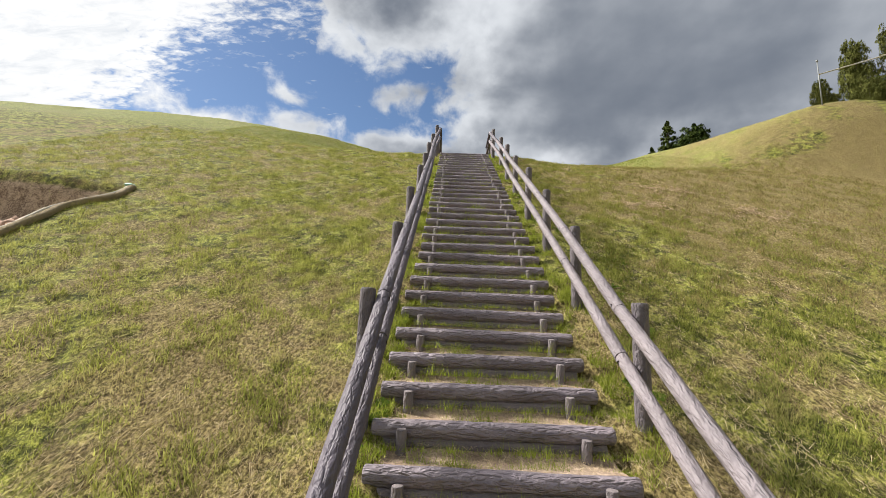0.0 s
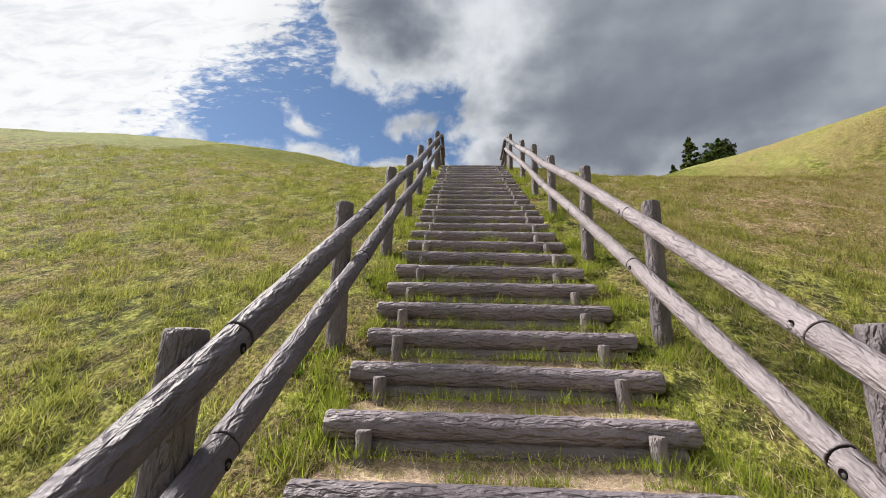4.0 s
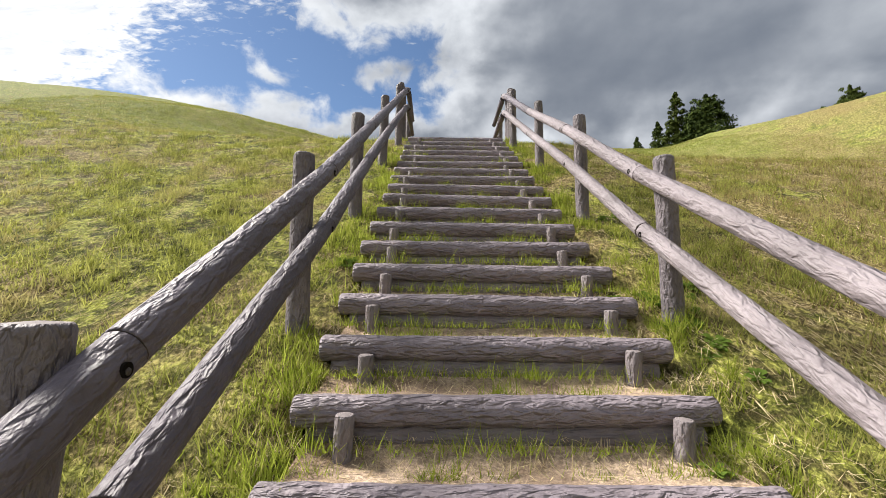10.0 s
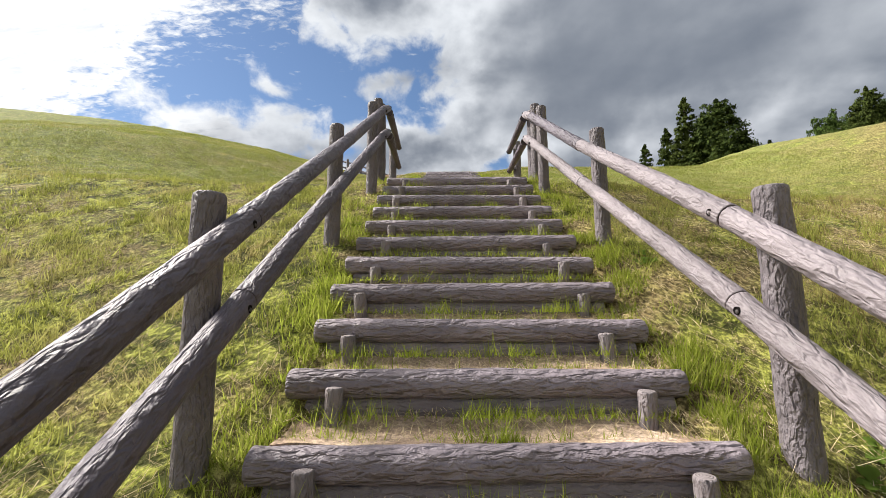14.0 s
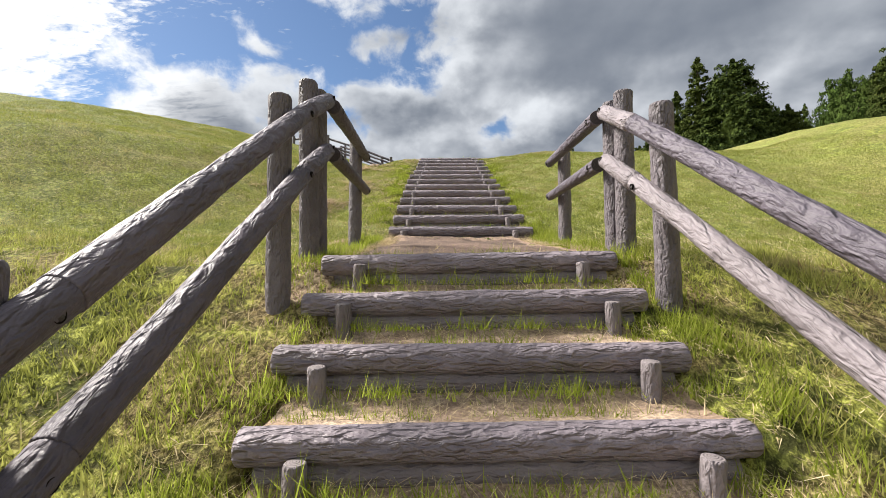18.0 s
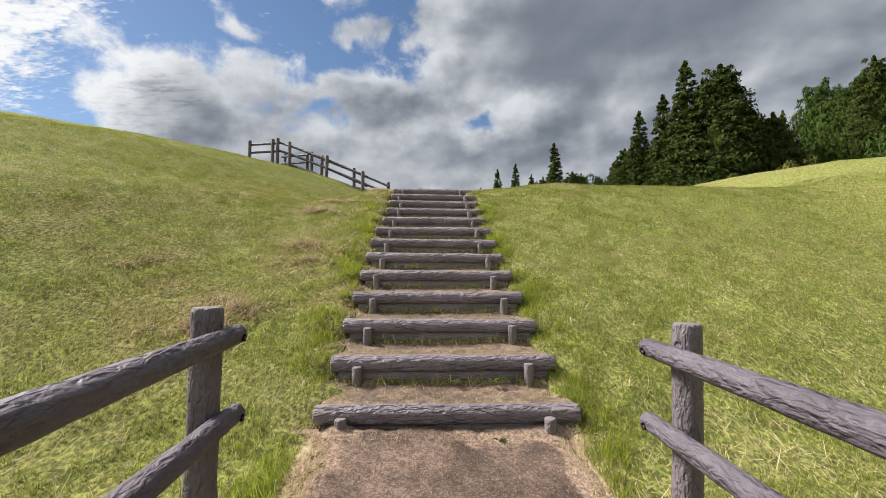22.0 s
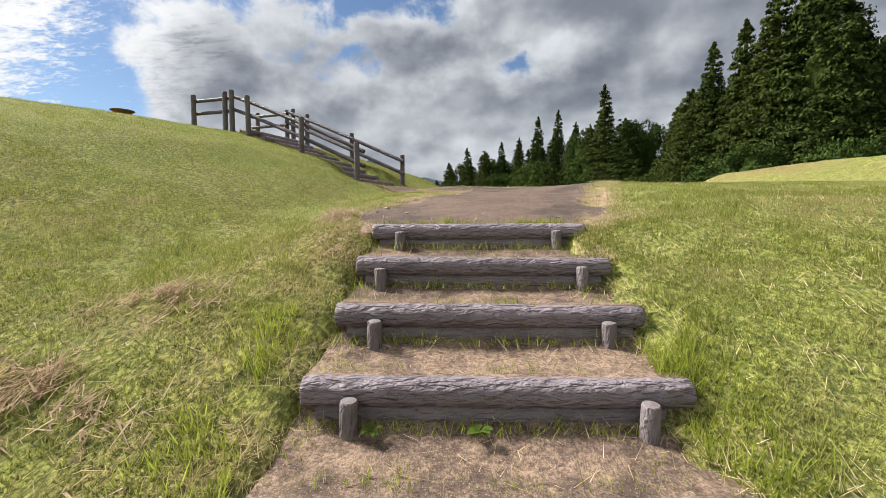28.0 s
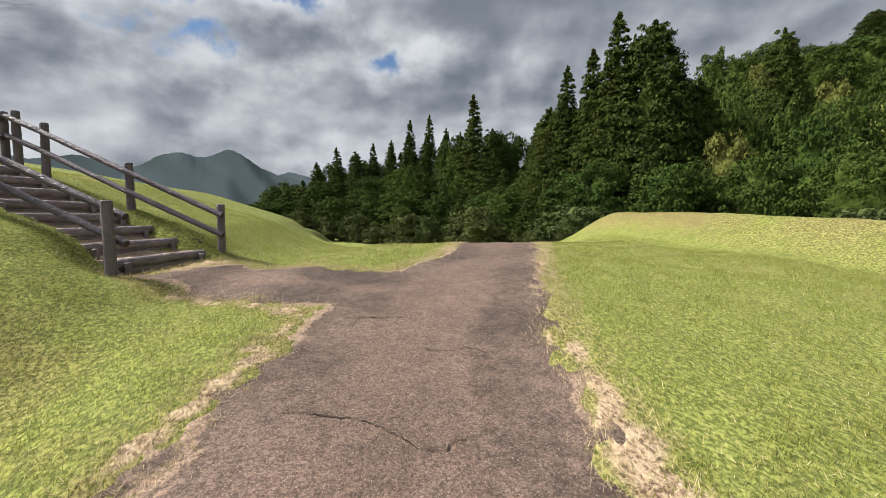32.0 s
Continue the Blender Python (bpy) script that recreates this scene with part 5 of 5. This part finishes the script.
SKY_AZ = [-8, -5.6, -0.7, 6.6, 11.5, 16.4, 22.5, 29.2, 32, 36, 44, 45.6, 47.7, 50.5, 53, 54.2, 56, 59, 61.6, 70, 90]
SKY_EL = [2.5, 4.0, 5.8, 7.6, 9.6, 10.4, 10.8, 11.0, 13.5, 17, 16.5, 15.8, 17.4, 17.8, 17.2, 18.0, 17.6, 17.2, 18.1, 18.5, 18.5]
for row, (off, f) in enumerate(((0, 0.46), (8, 0.74), (17, 0.97))):
    az = -7.0 + row * 0.6
    while az < 46:
        d = float(np.interp(az, [-8, 10, 30, 46], [92, 78, 58, 52])) + off + random.uniform(-2, 2)
        el = float(np.interp(az, SKY_AZ, SKY_EL))
        low_el = float(np.interp(az, [-8, 5, 30, 40, 80], [0.5, -2.0, -3.4, 0, 0]))
        x, y, top = by_angle(az, d, low_el + (el - low_el) * f * random.uniform(0.86, 1.04))
        broad = random.random() < (0.5 if az < 30 else 0.25)
        if top - land_at(x, y) < 2.8:
            az += math.degrees(2.5 / d)
            continue
        if broad:
            tree("broadleaf_tree", random.choice(BROADS), x, y, top, random.uniform(0.85, 1.25) * min(1.6, 9.0 / max(3.0, top - land_at(x, y))), 10.0, BROAD_LABEL)
        else:
            tree("conifer", random.choice(WOOD_CEDARS), x, y, top, random.uniform(0.95, 1.25) * min(2.2, 15.0 / max(5.0, top - land_at(x, y))), 20.0, CEDAR_LABEL)
        az += math.degrees((3.9 if broad else 3.2) / d) * random.uniform(0.8, 1.2)
# the wooded hillside, tree above tree
for row, (far_, f) in enumerate(((48, 0.36), (58, 0.52), (72, 0.67), (90, 0.81), (110, 0.92), (130, 1.0))):
    az = 44.5 + 0.7 * (row % 2)
    while az < 84:
        d = far_ + random.uniform(-3, 3)
        el = float(np.interp(az, SKY_AZ, SKY_EL)) * f * random.uniform(0.93, 1.03 if row == 5 else 1.06)
        x, y, top = by_angle(az, d, el)
        tall = max(4.0, top - land_at(x, y))
        grow = 0.75 + d / 230.0
        yellow = random.random() < (0.55 if row < 2 and az > 53 else 0.10)
        if random.random() < 0.10:
            tree("conifer", random.choice(WOOD_CEDARS), x, y, top, random.uniform(0.9, 1.2) * grow * min(2.0, 16.0 / tall), 20.0, CEDAR_LABEL)
        elif yellow:
            tree("broadleaf_tree", random.choice(OLIVES), x, y, top, random.uniform(0.8, 1.0) * min(1.5, 10.0 / tall), 10.0, "yellowish green broadleaf tree at the wood's edge")
        else:
            tree("broadleaf_tree", random.choice(BROADS), x, y, top, random.uniform(0.85, 1.15) * grow * min(1.5, 10.0 / tall), 10.0, "dense dark green broadleaf tree on the wooded hillside")
        az += math.degrees((5.2 + 0.022 * d) / d) * random.uniform(0.75, 1.2)
az = -6.0
while az < 75:
    d = float(np.interp(az, [-8, 10, 30, 45, 63, 80], [80, 62, 47, 40, 40, 40])) + random.uniform(-2.5, 2.5)
    x, y, _ = by_angle(az, d, 0)
    tree("shrub", random.choice(SHRUBS), x, y, land_at(x, y) + random.choice((1.2, 1.8, 2.4, 3.4, 4.6)) * random.uniform(0.8, 1.2), random.uniform(0.8, 1.5), 2.6, "pale green shrub at the foot of the wood", "shrub", "shrubs along the wood")
    az += math.degrees(2.3 / d) * random.uniform(0.7, 1.4)
# the trees on the hilltop beside the wire pole
for x, y, top, wide in ((20.0, 18.4, 13.0, 0.55), (20.9, 18.9, 13.4, 0.6), (21.8, 18.3, 13.9, 0.6), (22.8, 18.8, 14.3, 0.6), (24.0, 18.6, 14.6, 0.6), (22.9, 19.8, 16.6, 0.34), (24.6, 19.4, 17.4, 0.36)):
    tree("broadleaf_tree", random.choice(OLIVES), x, y, top, wide, 10.0, "thin olive-green tree on the crest of the hill", "tree", "trees on the hill crest")
x, y, top = 33.2, 34.5, 17.0
tree("shrub", SHRUBS[0], x, y, top, 0.7, 2.6, "dark green bush on the crest of the far mound", "shrub", "shrubs along the wood")


# ---- grass ----
def browned(x, y):
    """1 where the slope to the right of the stair has browned."""
    return sstep(x + 0.5 * fractal(x * 1.1, y * 1.3), 8.9, 11.0) * sstep(y, 8.0, 11.5) * (1 - sstep(y + 0.25 * fractal(x * 1.5, y), 15.9, 16.5))


def blades(name, n, sample, hmin, hmax, width, lean, mat, label, seed, flat=0.0, thin=False, inner=0.04, clumped=0.0):
    rng = np.random.default_rng(seed)
    x, y = sample(rng, n)
    if clumped:      # green gathers in tufts, straw in the hollows between them
        field = fractal(x * 2.9 + 1, y * 3.3) + 0.7 * fractal(x * 8.3, y * 7.7 + 5)
        keep = field * np.sign(clumped) + rng.normal(0, 0.18, len(x)) > -abs(clumped)
        x, y = x[keep], y[keep]
    ok = (strip(x, y) < 0.4) & (side_strip(x, y) < 0.3) & (landing_inside(x, y) < 0.03) & ((y < 24.2) | (path_inside(x, y) < inner))
    if mat is BLADES:
        ok &= rng.random(len(x)) > 0.62 * browned(x, y)
    if thin:
        sandy_ = np.exp(-((path_inside(x, y) + 0.10) / np.where(x > 6.9, 0.13, 0.08)) ** 2) * (y > 24.4) * np.clip(0.75 + fractal(x * 2 + 9, y * 2), 0, 1)
        ok &= rng.random(len(x)) > 0.9 * sandy_
    x, y = x[ok], y[ok]
    return blade_mesh(name, rng, x, y, turf(x, y) + (0.06 * sstep(path_inside(x, y), 0.0, 0.2) * (y > 24.3) if inner > 0.05 else 0), hmin, hmax, width, lean, mat, label, flat, thin)


def blade_mesh(name, rng, x, y, z, hmin, hmax, width, lean, mat, label, flat=0.0, thin=False):
    n = len(x)
    h = rng.uniform(hmin, hmax, n) * (0.75 + 0.5 * rng.random(n))
    if thin:
        h = h * np.clip(0.95 + np.where(y < 17.0, 0.9, 0.5) * fractal(x * 5.1 + 2, y * 4.7), 0.4, 1.7)
    a, b = rng.uniform(0, 2 * np.pi, n), rng.uniform(0, 2 * np.pi, n)
    wv = np.stack([np.cos(a), np.sin(a), np.zeros(n)], -1) * (width * rng.uniform(0.6, 1.4, n))[:, None]
    tilt = lean * rng.uniform(0.2, 1.0, n)
    lv = np.stack([np.cos(b), np.sin(b), np.zeros(n)], -1) * (h * tilt)[:, None]
    up_ = np.stack([np.zeros(n), np.zeros(n), h * np.sqrt(np.clip(1 - np.minimum(tilt, 0.98) ** 2, 0.02, 1))], -1)
    if flat:
        up_ *= 0.0
        up_[:, 2] = rng.uniform(0.0, flat, n)
        lv[:, 2] = lv[:, 1] * 0.5
    p = np.stack([x, y, z + (0.012 if flat else -0.004)], -1)
    tip = p + up_ + lv
    if flat or thin:
        co = np.stack([p - wv, p + wv, tip], 1).reshape(-1, 3)
        tris = np.arange(n * 3).reshape(-1, 3)
    else:
        mid = p + up_ * 0.55 + lv * 0.32
        co = np.stack([p - wv, p + wv, mid - wv * 0.75, mid + wv * 0.75, tip], 1).reshape(-1, 3)
        k = np.arange(n)[:, None] * 5
        tris = np.concatenate([k + [0, 1, 3], k + [0, 3, 2], k + [2, 3, 4]], 0)
    me_ = fast_mesh(name, co, tris, mat)
    return tagged(link(name, me_), label, "grass", kind="stuff")


def near_stair(spread, y0, y1):
    def f(rng, n):
        side_ = np.where(rng.random(n) < 0.5, -1, 1)
        return 6.07 + side_ * (0.78 + np.abs(rng.normal(0, spread, n))), rng.uniform(y0, y1, n)
    return f


def wide_slope(rng, n):
    side_ = np.where(rng.random(n) < 0.5, -1, 1)
    return 6.07 + side_ * rng.uniform(1.5, 11.0, n), rng.uniform(3.5, 27.0, n)


def steep_slope(rng, n):
    x, y = wide_slope(rng, n)
    return x, 3.5 + (y - 3.5) * 13.5 / 23.5


def upper_lawn(rng, n):
    side_ = np.where(rng.random(n) < 0.5, -1, 1)
    return 6.1 + side_ * rng.uniform(0.8, 9.0, n), rng.uniform(16.8, 26.0, n)


def low_slope(rng, n):
    x, y = wide_slope(rng, n)
    return x, 3.5 + (y - 3.5) * rng.uniform(0.3, 1.0, n)


def around_path(rng, n):
    return rng.uniform(-2.0, 14.0, n), rng.uniform(23.5, 35.0, n)


blades("lawn_blades", 290000, near_stair(2.2, 4.0, 17.5), 0.03, 0.085, 0.0030, 0.75, BLADES, "short mown grass beside the steps", 1, 0.0, True, 0.04, 0.06)
blades("short_lawn_blades", 190000, near_stair(2.2, 17.5, 25.0), 0.022, 0.052, 0.0026, 0.75, LAWN, "short mown grass beside the upper steps", 64, 0.0, True, 0.04, 0.10)
blades("path_lawn_blades", 520000, around_path, 0.018, 0.040, 0.0022, 0.55, LAWN, "short mown grass beside the path", 2, 0.0, True, 0.04, 0.5)
blades("edge_tufts", 84000, near_stair(0.16, 4.8, 23.5), 0.03, 0.11, 0.0030, 0.7, TALL, "longer bright green grass along the ends of the steps", 3, 0.0, True, 0.04, 0.04)
blades("straw", 170000, lambda rng, n: (near_stair(1.9, 0, 1)(rng, n)[0], 4.0 + 21.0 * rng.random(n) ** 1.5), 0.06, 0.18, 0.0020, 1.0, STRAW, "dry mown straw lying on the slope", 4, 0.015, False, 0.04, -0.06)
blades("path_straw", 38000, lambda rng, n: (rng.uniform(3.0, 13.0, n), rng.uniform(23.8, 34.0, n)), 0.03, 0.08, 0.0014, 1.0, STRAW, "dry straw along the path", 5, 0.02)

blades("slope_tufts", 420000, steep_slope, 0.03, 0.085, 0.0044, 0.75, BLADES, "coarse short grass over the steep slope", 6, 0.0, True, 0.04, 0.06)
blades("browned_grass", 80000, lambda rng, n: (rng.uniform(7.8, 17.5, n), rng.uniform(7.8, 16.6, n)), 0.03, 0.08, 0.0046, 0.8, BROWNED, "browned short grass on the slope", 62, 0.0, True, 0.04, 0.15)
blades("upper_lawn_blades", 300000, upper_lawn, 0.022, 0.050, 0.0032, 0.6, LAWN, "short even grass beside the upper steps", 61, 0.0, True, 0.04, 0.45)
blades("upper_straw", 38000, upper_lawn, 0.03, 0.09, 0.0017, 1.0, STRAW, "dry straw on the lawn beside the upper steps", 63, 0.015, False, 0.04, -0.02)
blades("slope_straw", 110000, low_slope, 0.06, 0.16, 0.0026, 1.0, STRAW, "dry mown straw over the wide slope", 7, 0.015, False, 0.04, -0.06)

blades("weeds", 40000, lambda rng, n: (7.1 + np.abs(rng.normal(0, 2.4, n)), rng.uniform(3.5, 11.0, n)), 0.018, 0.045, 0.007, 1.0, WEED, "low broad-leaved weeds among the grass", 21, 0.0, True, 0.04, 0.02)


blades("step_edge_straw", 34000, lambda rng, n: (6.09 + np.where(rng.random(n) < 0.5, -1, 1) * (0.64 + np.abs(rng.normal(0, 0.13, n))), rng.uniform(5.3, 24.2, n)), 0.03, 0.10, 0.0014, 1.0, STRAW, "dry straw along the ends of the treads", 31, 0.012)


def straw_heaps(n, seed):
    """Raked straw: tangled strands, thrown at every height over the middle of each heap."""
    rng = np.random.default_rng(seed)
    hs = np.array(HEAPS)
    area = np.sqrt(hs[:, 2] * hs[:, 3])
    hs = hs[rng.choice(len(HEAPS), n, p=area / area.sum())]
    u, v = rng.normal(0, 0.5, n), rng.normal(0, 0.5, n)
    x, y = hs[:, 0] + u * hs[:, 2], hs[:, 1] + v * hs[:, 3]
    keep = fractal(x * 4.5, y * 5.5) + 0.8 * fractal(x * 12, y * 13 + 2) > rng.normal(0.06, 0.08, n)
    x, y, u, v = x[keep], y[keep], u[keep], v[keep]
    z = turf(x, y) + 0.040 * rng.random(len(x)) * np.exp(-(u * u + v * v))
    blade_mesh("straw_heaps", rng, x, y, z, 0.06, 0.17, 0.0046, 1.0, HAY, "loose heaps of raked dry straw", 0.02)


straw_heaps(24000, 12)

def path_edge(rng, n):
    x, y = rng.uniform(3.6, 13.0, 14 * n), rng.uniform(24.4, 34.0, 14 * n)
    d = path_inside(x, y)
    ok = (d > -0.34) & (d < 0.03 + 0.14 * rng.random(len(d)) ** 3)
    k = int(n * 0.87)
    xl, yl = rng.uniform(4.9, 7.3, 6 * n), rng.uniform(16.5, 18.7, 6 * n)
    dl = landing_inside(xl, yl)
    okl = (dl > -0.14) & (dl < 0.03)
    return np.concatenate([x[ok][:k], xl[okl][:n - k]]), np.concatenate([y[ok][:k], yl[okl][:n - k]])


blades("path_edge_straw", 42000, path_edge, 0.03, 0.09, 0.0014, 1.0, STRAW, "fringe of dry straw along the path's edge", 13, 0.03, False, 0.2)

# tufts on the treads, behind and before the logs
rng = np.random.default_rng(8)
tx, ty, tz = [], [], []
for i in range(-3, 33):
    y, z = Y0 + TREAD * i, Z0 + RISE * i
    for _ in range(20):
        cx_, n = rng.uniform(5.3, 6.8), int(rng.integers(10, 52))
        tx.append(cx_ + rng.normal(0, 0.05, n)); ty.append(y + 0.115 + np.abs(rng.normal(0, 0.035, n))); tz.append(np.full(n, z - 0.03))
    for _ in range(15):
        cx_, n = rng.uniform(5.3, 6.85), int(rng.integers(8, 30))
        tx.append(cx_ + rng.normal(0, 0.045, n)); ty.append(y - 0.075 - np.abs(rng.normal(0, 0.045, n))); tz.append(np.full(n, z - RISE + 0.035))
    n = 230
    tx.append(rng.uniform(5.3, 6.8, n)); ty.append(y - 0.02 - np.abs(rng.normal(0, 0.05, n))); tz.append(np.full(n, z - RISE + 0.025))
for k in range(13):
    y, z = Y2 + TREAD2 * k, Z2 + RISE2 * k
    for _ in range(9):
        cx_, n = rng.uniform(5.4, 6.85), int(rng.integers(6, 36))
        tx.append(cx_ + rng.normal(0, 0.05, n)); ty.append(y + 0.115 + np.abs(rng.normal(0, 0.04, n))); tz.append(np.full(n, z - 0.035))
    n = 260
    tx.append(rng.uniform(5.4, 6.85, n)); ty.append(y - 0.02 - np.abs(rng.normal(0, 0.05, n))); tz.append(np.full(n, z - RISE2 + 0.025))
for y0_, z0_, dy, dz, n_ in ((Y0, Z0, TREAD, RISE, 32), (Y2, Z2, TREAD2, RISE2, 12)):
    for k in range(n_):
        for lo, hi in ((5.28, 5.50), (6.68, 6.92)):
            n = 55
            v = rng.random(n)
            tx.append(rng.uniform(lo, hi, n)); ty.append(y0_ + dy * k + 0.1 + (dy - 0.1) * v); tz.append(z0_ + dz * k - 0.03 + 0.06 * v ** 3)
for _ in range(34):
    cx_, n = rng.uniform(5.4, 6.95), int(rng.integers(10, 46))
    y = Y2 + TREAD2 * 12 + 0.165
    tx.append(cx_ + rng.normal(0, 0.06, n)); ty.append(y + np.abs(rng.normal(0, 0.05, n))); tz.append(np.full(n, path_z(cx_, y + 0.05) - 0.005))
for _ in range(52):
    cx_, n = rng.uniform(5.3, 6.85), int(rng.integers(10, 50))
    tx.append(cx_ + rng.normal(0, 0.06, n)); ty.append(16.53 + np.abs(rng.normal(0, 0.06, n))); tz.append(np.full(n, 9.395))
blade_mesh("tread_tufts", rng, np.concatenate(tx), np.concatenate(ty), np.concatenate(tz), 0.025, 0.095, 0.0022, 0.8, TALL, "thin green tufts growing on the treads", 0.0, True)
sx, sy, sz = [], [], []
for i in range(-3, 33):
    y, z = Y0 + TREAD * i, Z0 + RISE * i
    n = 620
    sx.append(rng.uniform(5.32, 6.8, n)); v = rng.random(n) ** 0.7; sy.append(y + 0.10 + (TREAD - 0.10) * v); sz.append(z - 0.022 + 0.06 * v ** 3)
for k in range(13):
    y, z = Y2 + TREAD2 * k, Z2 + RISE2 * k
    n = 110
    sx.append(rng.uniform(5.4, 6.9, n)); v = rng.random(n) ** 0.6; sy.append(y + 0.10 + (TREAD2 - 0.10) * v); sz.append(z - 0.022 + 0.06 * v ** 3)
blade_mesh("tread_straw", rng, np.concatenate(sx), np.concatenate(sy), np.concatenate(sz), 0.05, 0.14, 0.0019, 1.0, STRAW, "dry straw scattered on the treads", 0.012)


# ---- leafy weeds along the steps ----
LEAFY = leaf_material("weed_leaf", (0.10, 0.17, 0.028), (0.27, 0.36, 0.075), 0.4)


def weed_mesh(seed):
    """A low rosette of pointed, folded leaves on short stalks."""
    rs = random.Random(seed)
    vs, fs = [Vector((0, 0, 0))], []
    for k in range(rs.randint(11, 18)):
        a, reach, lift = rs.uniform(0, 6.28), rs.uniform(0.035, 0.11), rs.uniform(0.25, 1.1)
        wide_ = reach * rs.uniform(0.20, 0.34)
        d, side_ = Vector((math.cos(a), math.sin(a), 0)), Vector((-math.sin(a), math.cos(a), 0))
        o = len(vs)
        for q, w_ in ((0.0, 0.06), (0.30, 0.35), (0.55, 1.0), (0.80, 0.72), (1.0, 0.0)):
            mid = d * (reach * q) + Vector((0, 0, reach * lift * (q - 0.62 * q * q) + 0.004))
            vs += [mid - side_ * wide_ * w_ + Vector((0, 0, wide_ * 0.35 * w_)), mid, mid + side_ * wide_ * w_ + Vector((0, 0, wide_ * 0.35 * w_))]
        for j in range(4):
            for c in (0, 1):
                p = o + 3 * j + c
                fs.append((p, p + 1, p + 4, p + 3))
        fs += [(0, o + 1, o), (0, o + 2, o + 1)]
    return mesh_of("weed", vs, fs, LEAFY)


WEEDS = [weed_mesh(300 + k) for k in range(5)]
random.seed(21)
SPOTS = [(5.12, 7.55), (5.20, 7.30), (5.02, 7.9), (5.16, 9.65), (5.10, 9.9), (7.25, 9.5), (7.4, 9.9), (7.15, 10.3), (6.97, 11.75), (7.05, 11.95), (7.10, 11.55), (7.25, 12.1), (5.08, 12.4), (7.3, 13.2), (5.05, 5.9), (5.15, 6.3), (7.2, 6.6), (7.5, 7.3), (7.6, 8.1), (7.9, 8.8), (5.0, 8.8), (7.15, 14.6), (5.1, 15.2)]
for x, y in SPOTS:
    for n_ in range(5):
        xx, yy = x + random.uniform(-0.12, 0.12), y + random.uniform(-0.12, 0.12)
        if abs(xx - 6.07) < 0.80:
            continue
        size = random.uniform(0.35, 0.75)
        ob = link("weed", random.choice(WEEDS), None, pose(xx, yy, float(turf(np.array([xx]), np.array([yy]))[0]), random.uniform(20, 34), 0, 0) @ Matrix.Rotation(random.uniform(0, 6.28), 4, "Z") @ Matrix.Scale(size, 4))
        tagged(ob, "low green leafy weed growing beside the log steps", "weed", "weeds along the steps")
for k, xs_ in ((7, (5.95, 6.02, 6.25, 6.55, 6.62, 6.68)), (1, (6.2, 6.45)), (0, (5.8, 6.4)), (4, (5.6, 6.5)), (9, (5.7, 6.1))):
    for x in xs_:
        ob = link("weed", random.choice(WEEDS), None, pose(x, Y2 + TREAD2 * k - 0.10, Z2 + RISE2 * (k - 1) + 0.035) @ Matrix.Rotation(random.uniform(0, 6.28), 4, "Z") @ Matrix.Scale(random.uniform(0.35, 0.6), 4))
        tagged(ob, "small green leafy weed at the foot of a log step", "weed", "weeds along the steps")
for i, x in ((18, 6.78), (13, 6.5), (11, 5.5), (15, 6.7), (20, 5.6)):
    ob = link("weed", random.choice(WEEDS), None, pose(x, Y0 + TREAD * i + 0.16, Z0 + RISE * i - 0.012) @ Matrix.Rotation(random.uniform(0, 6.28), 4, "Z") @ Matrix.Scale(random.uniform(0.45, 0.8), 4))
    tagged(ob, "small green leafy weed on an earth tread", "weed", "weeds along the steps")
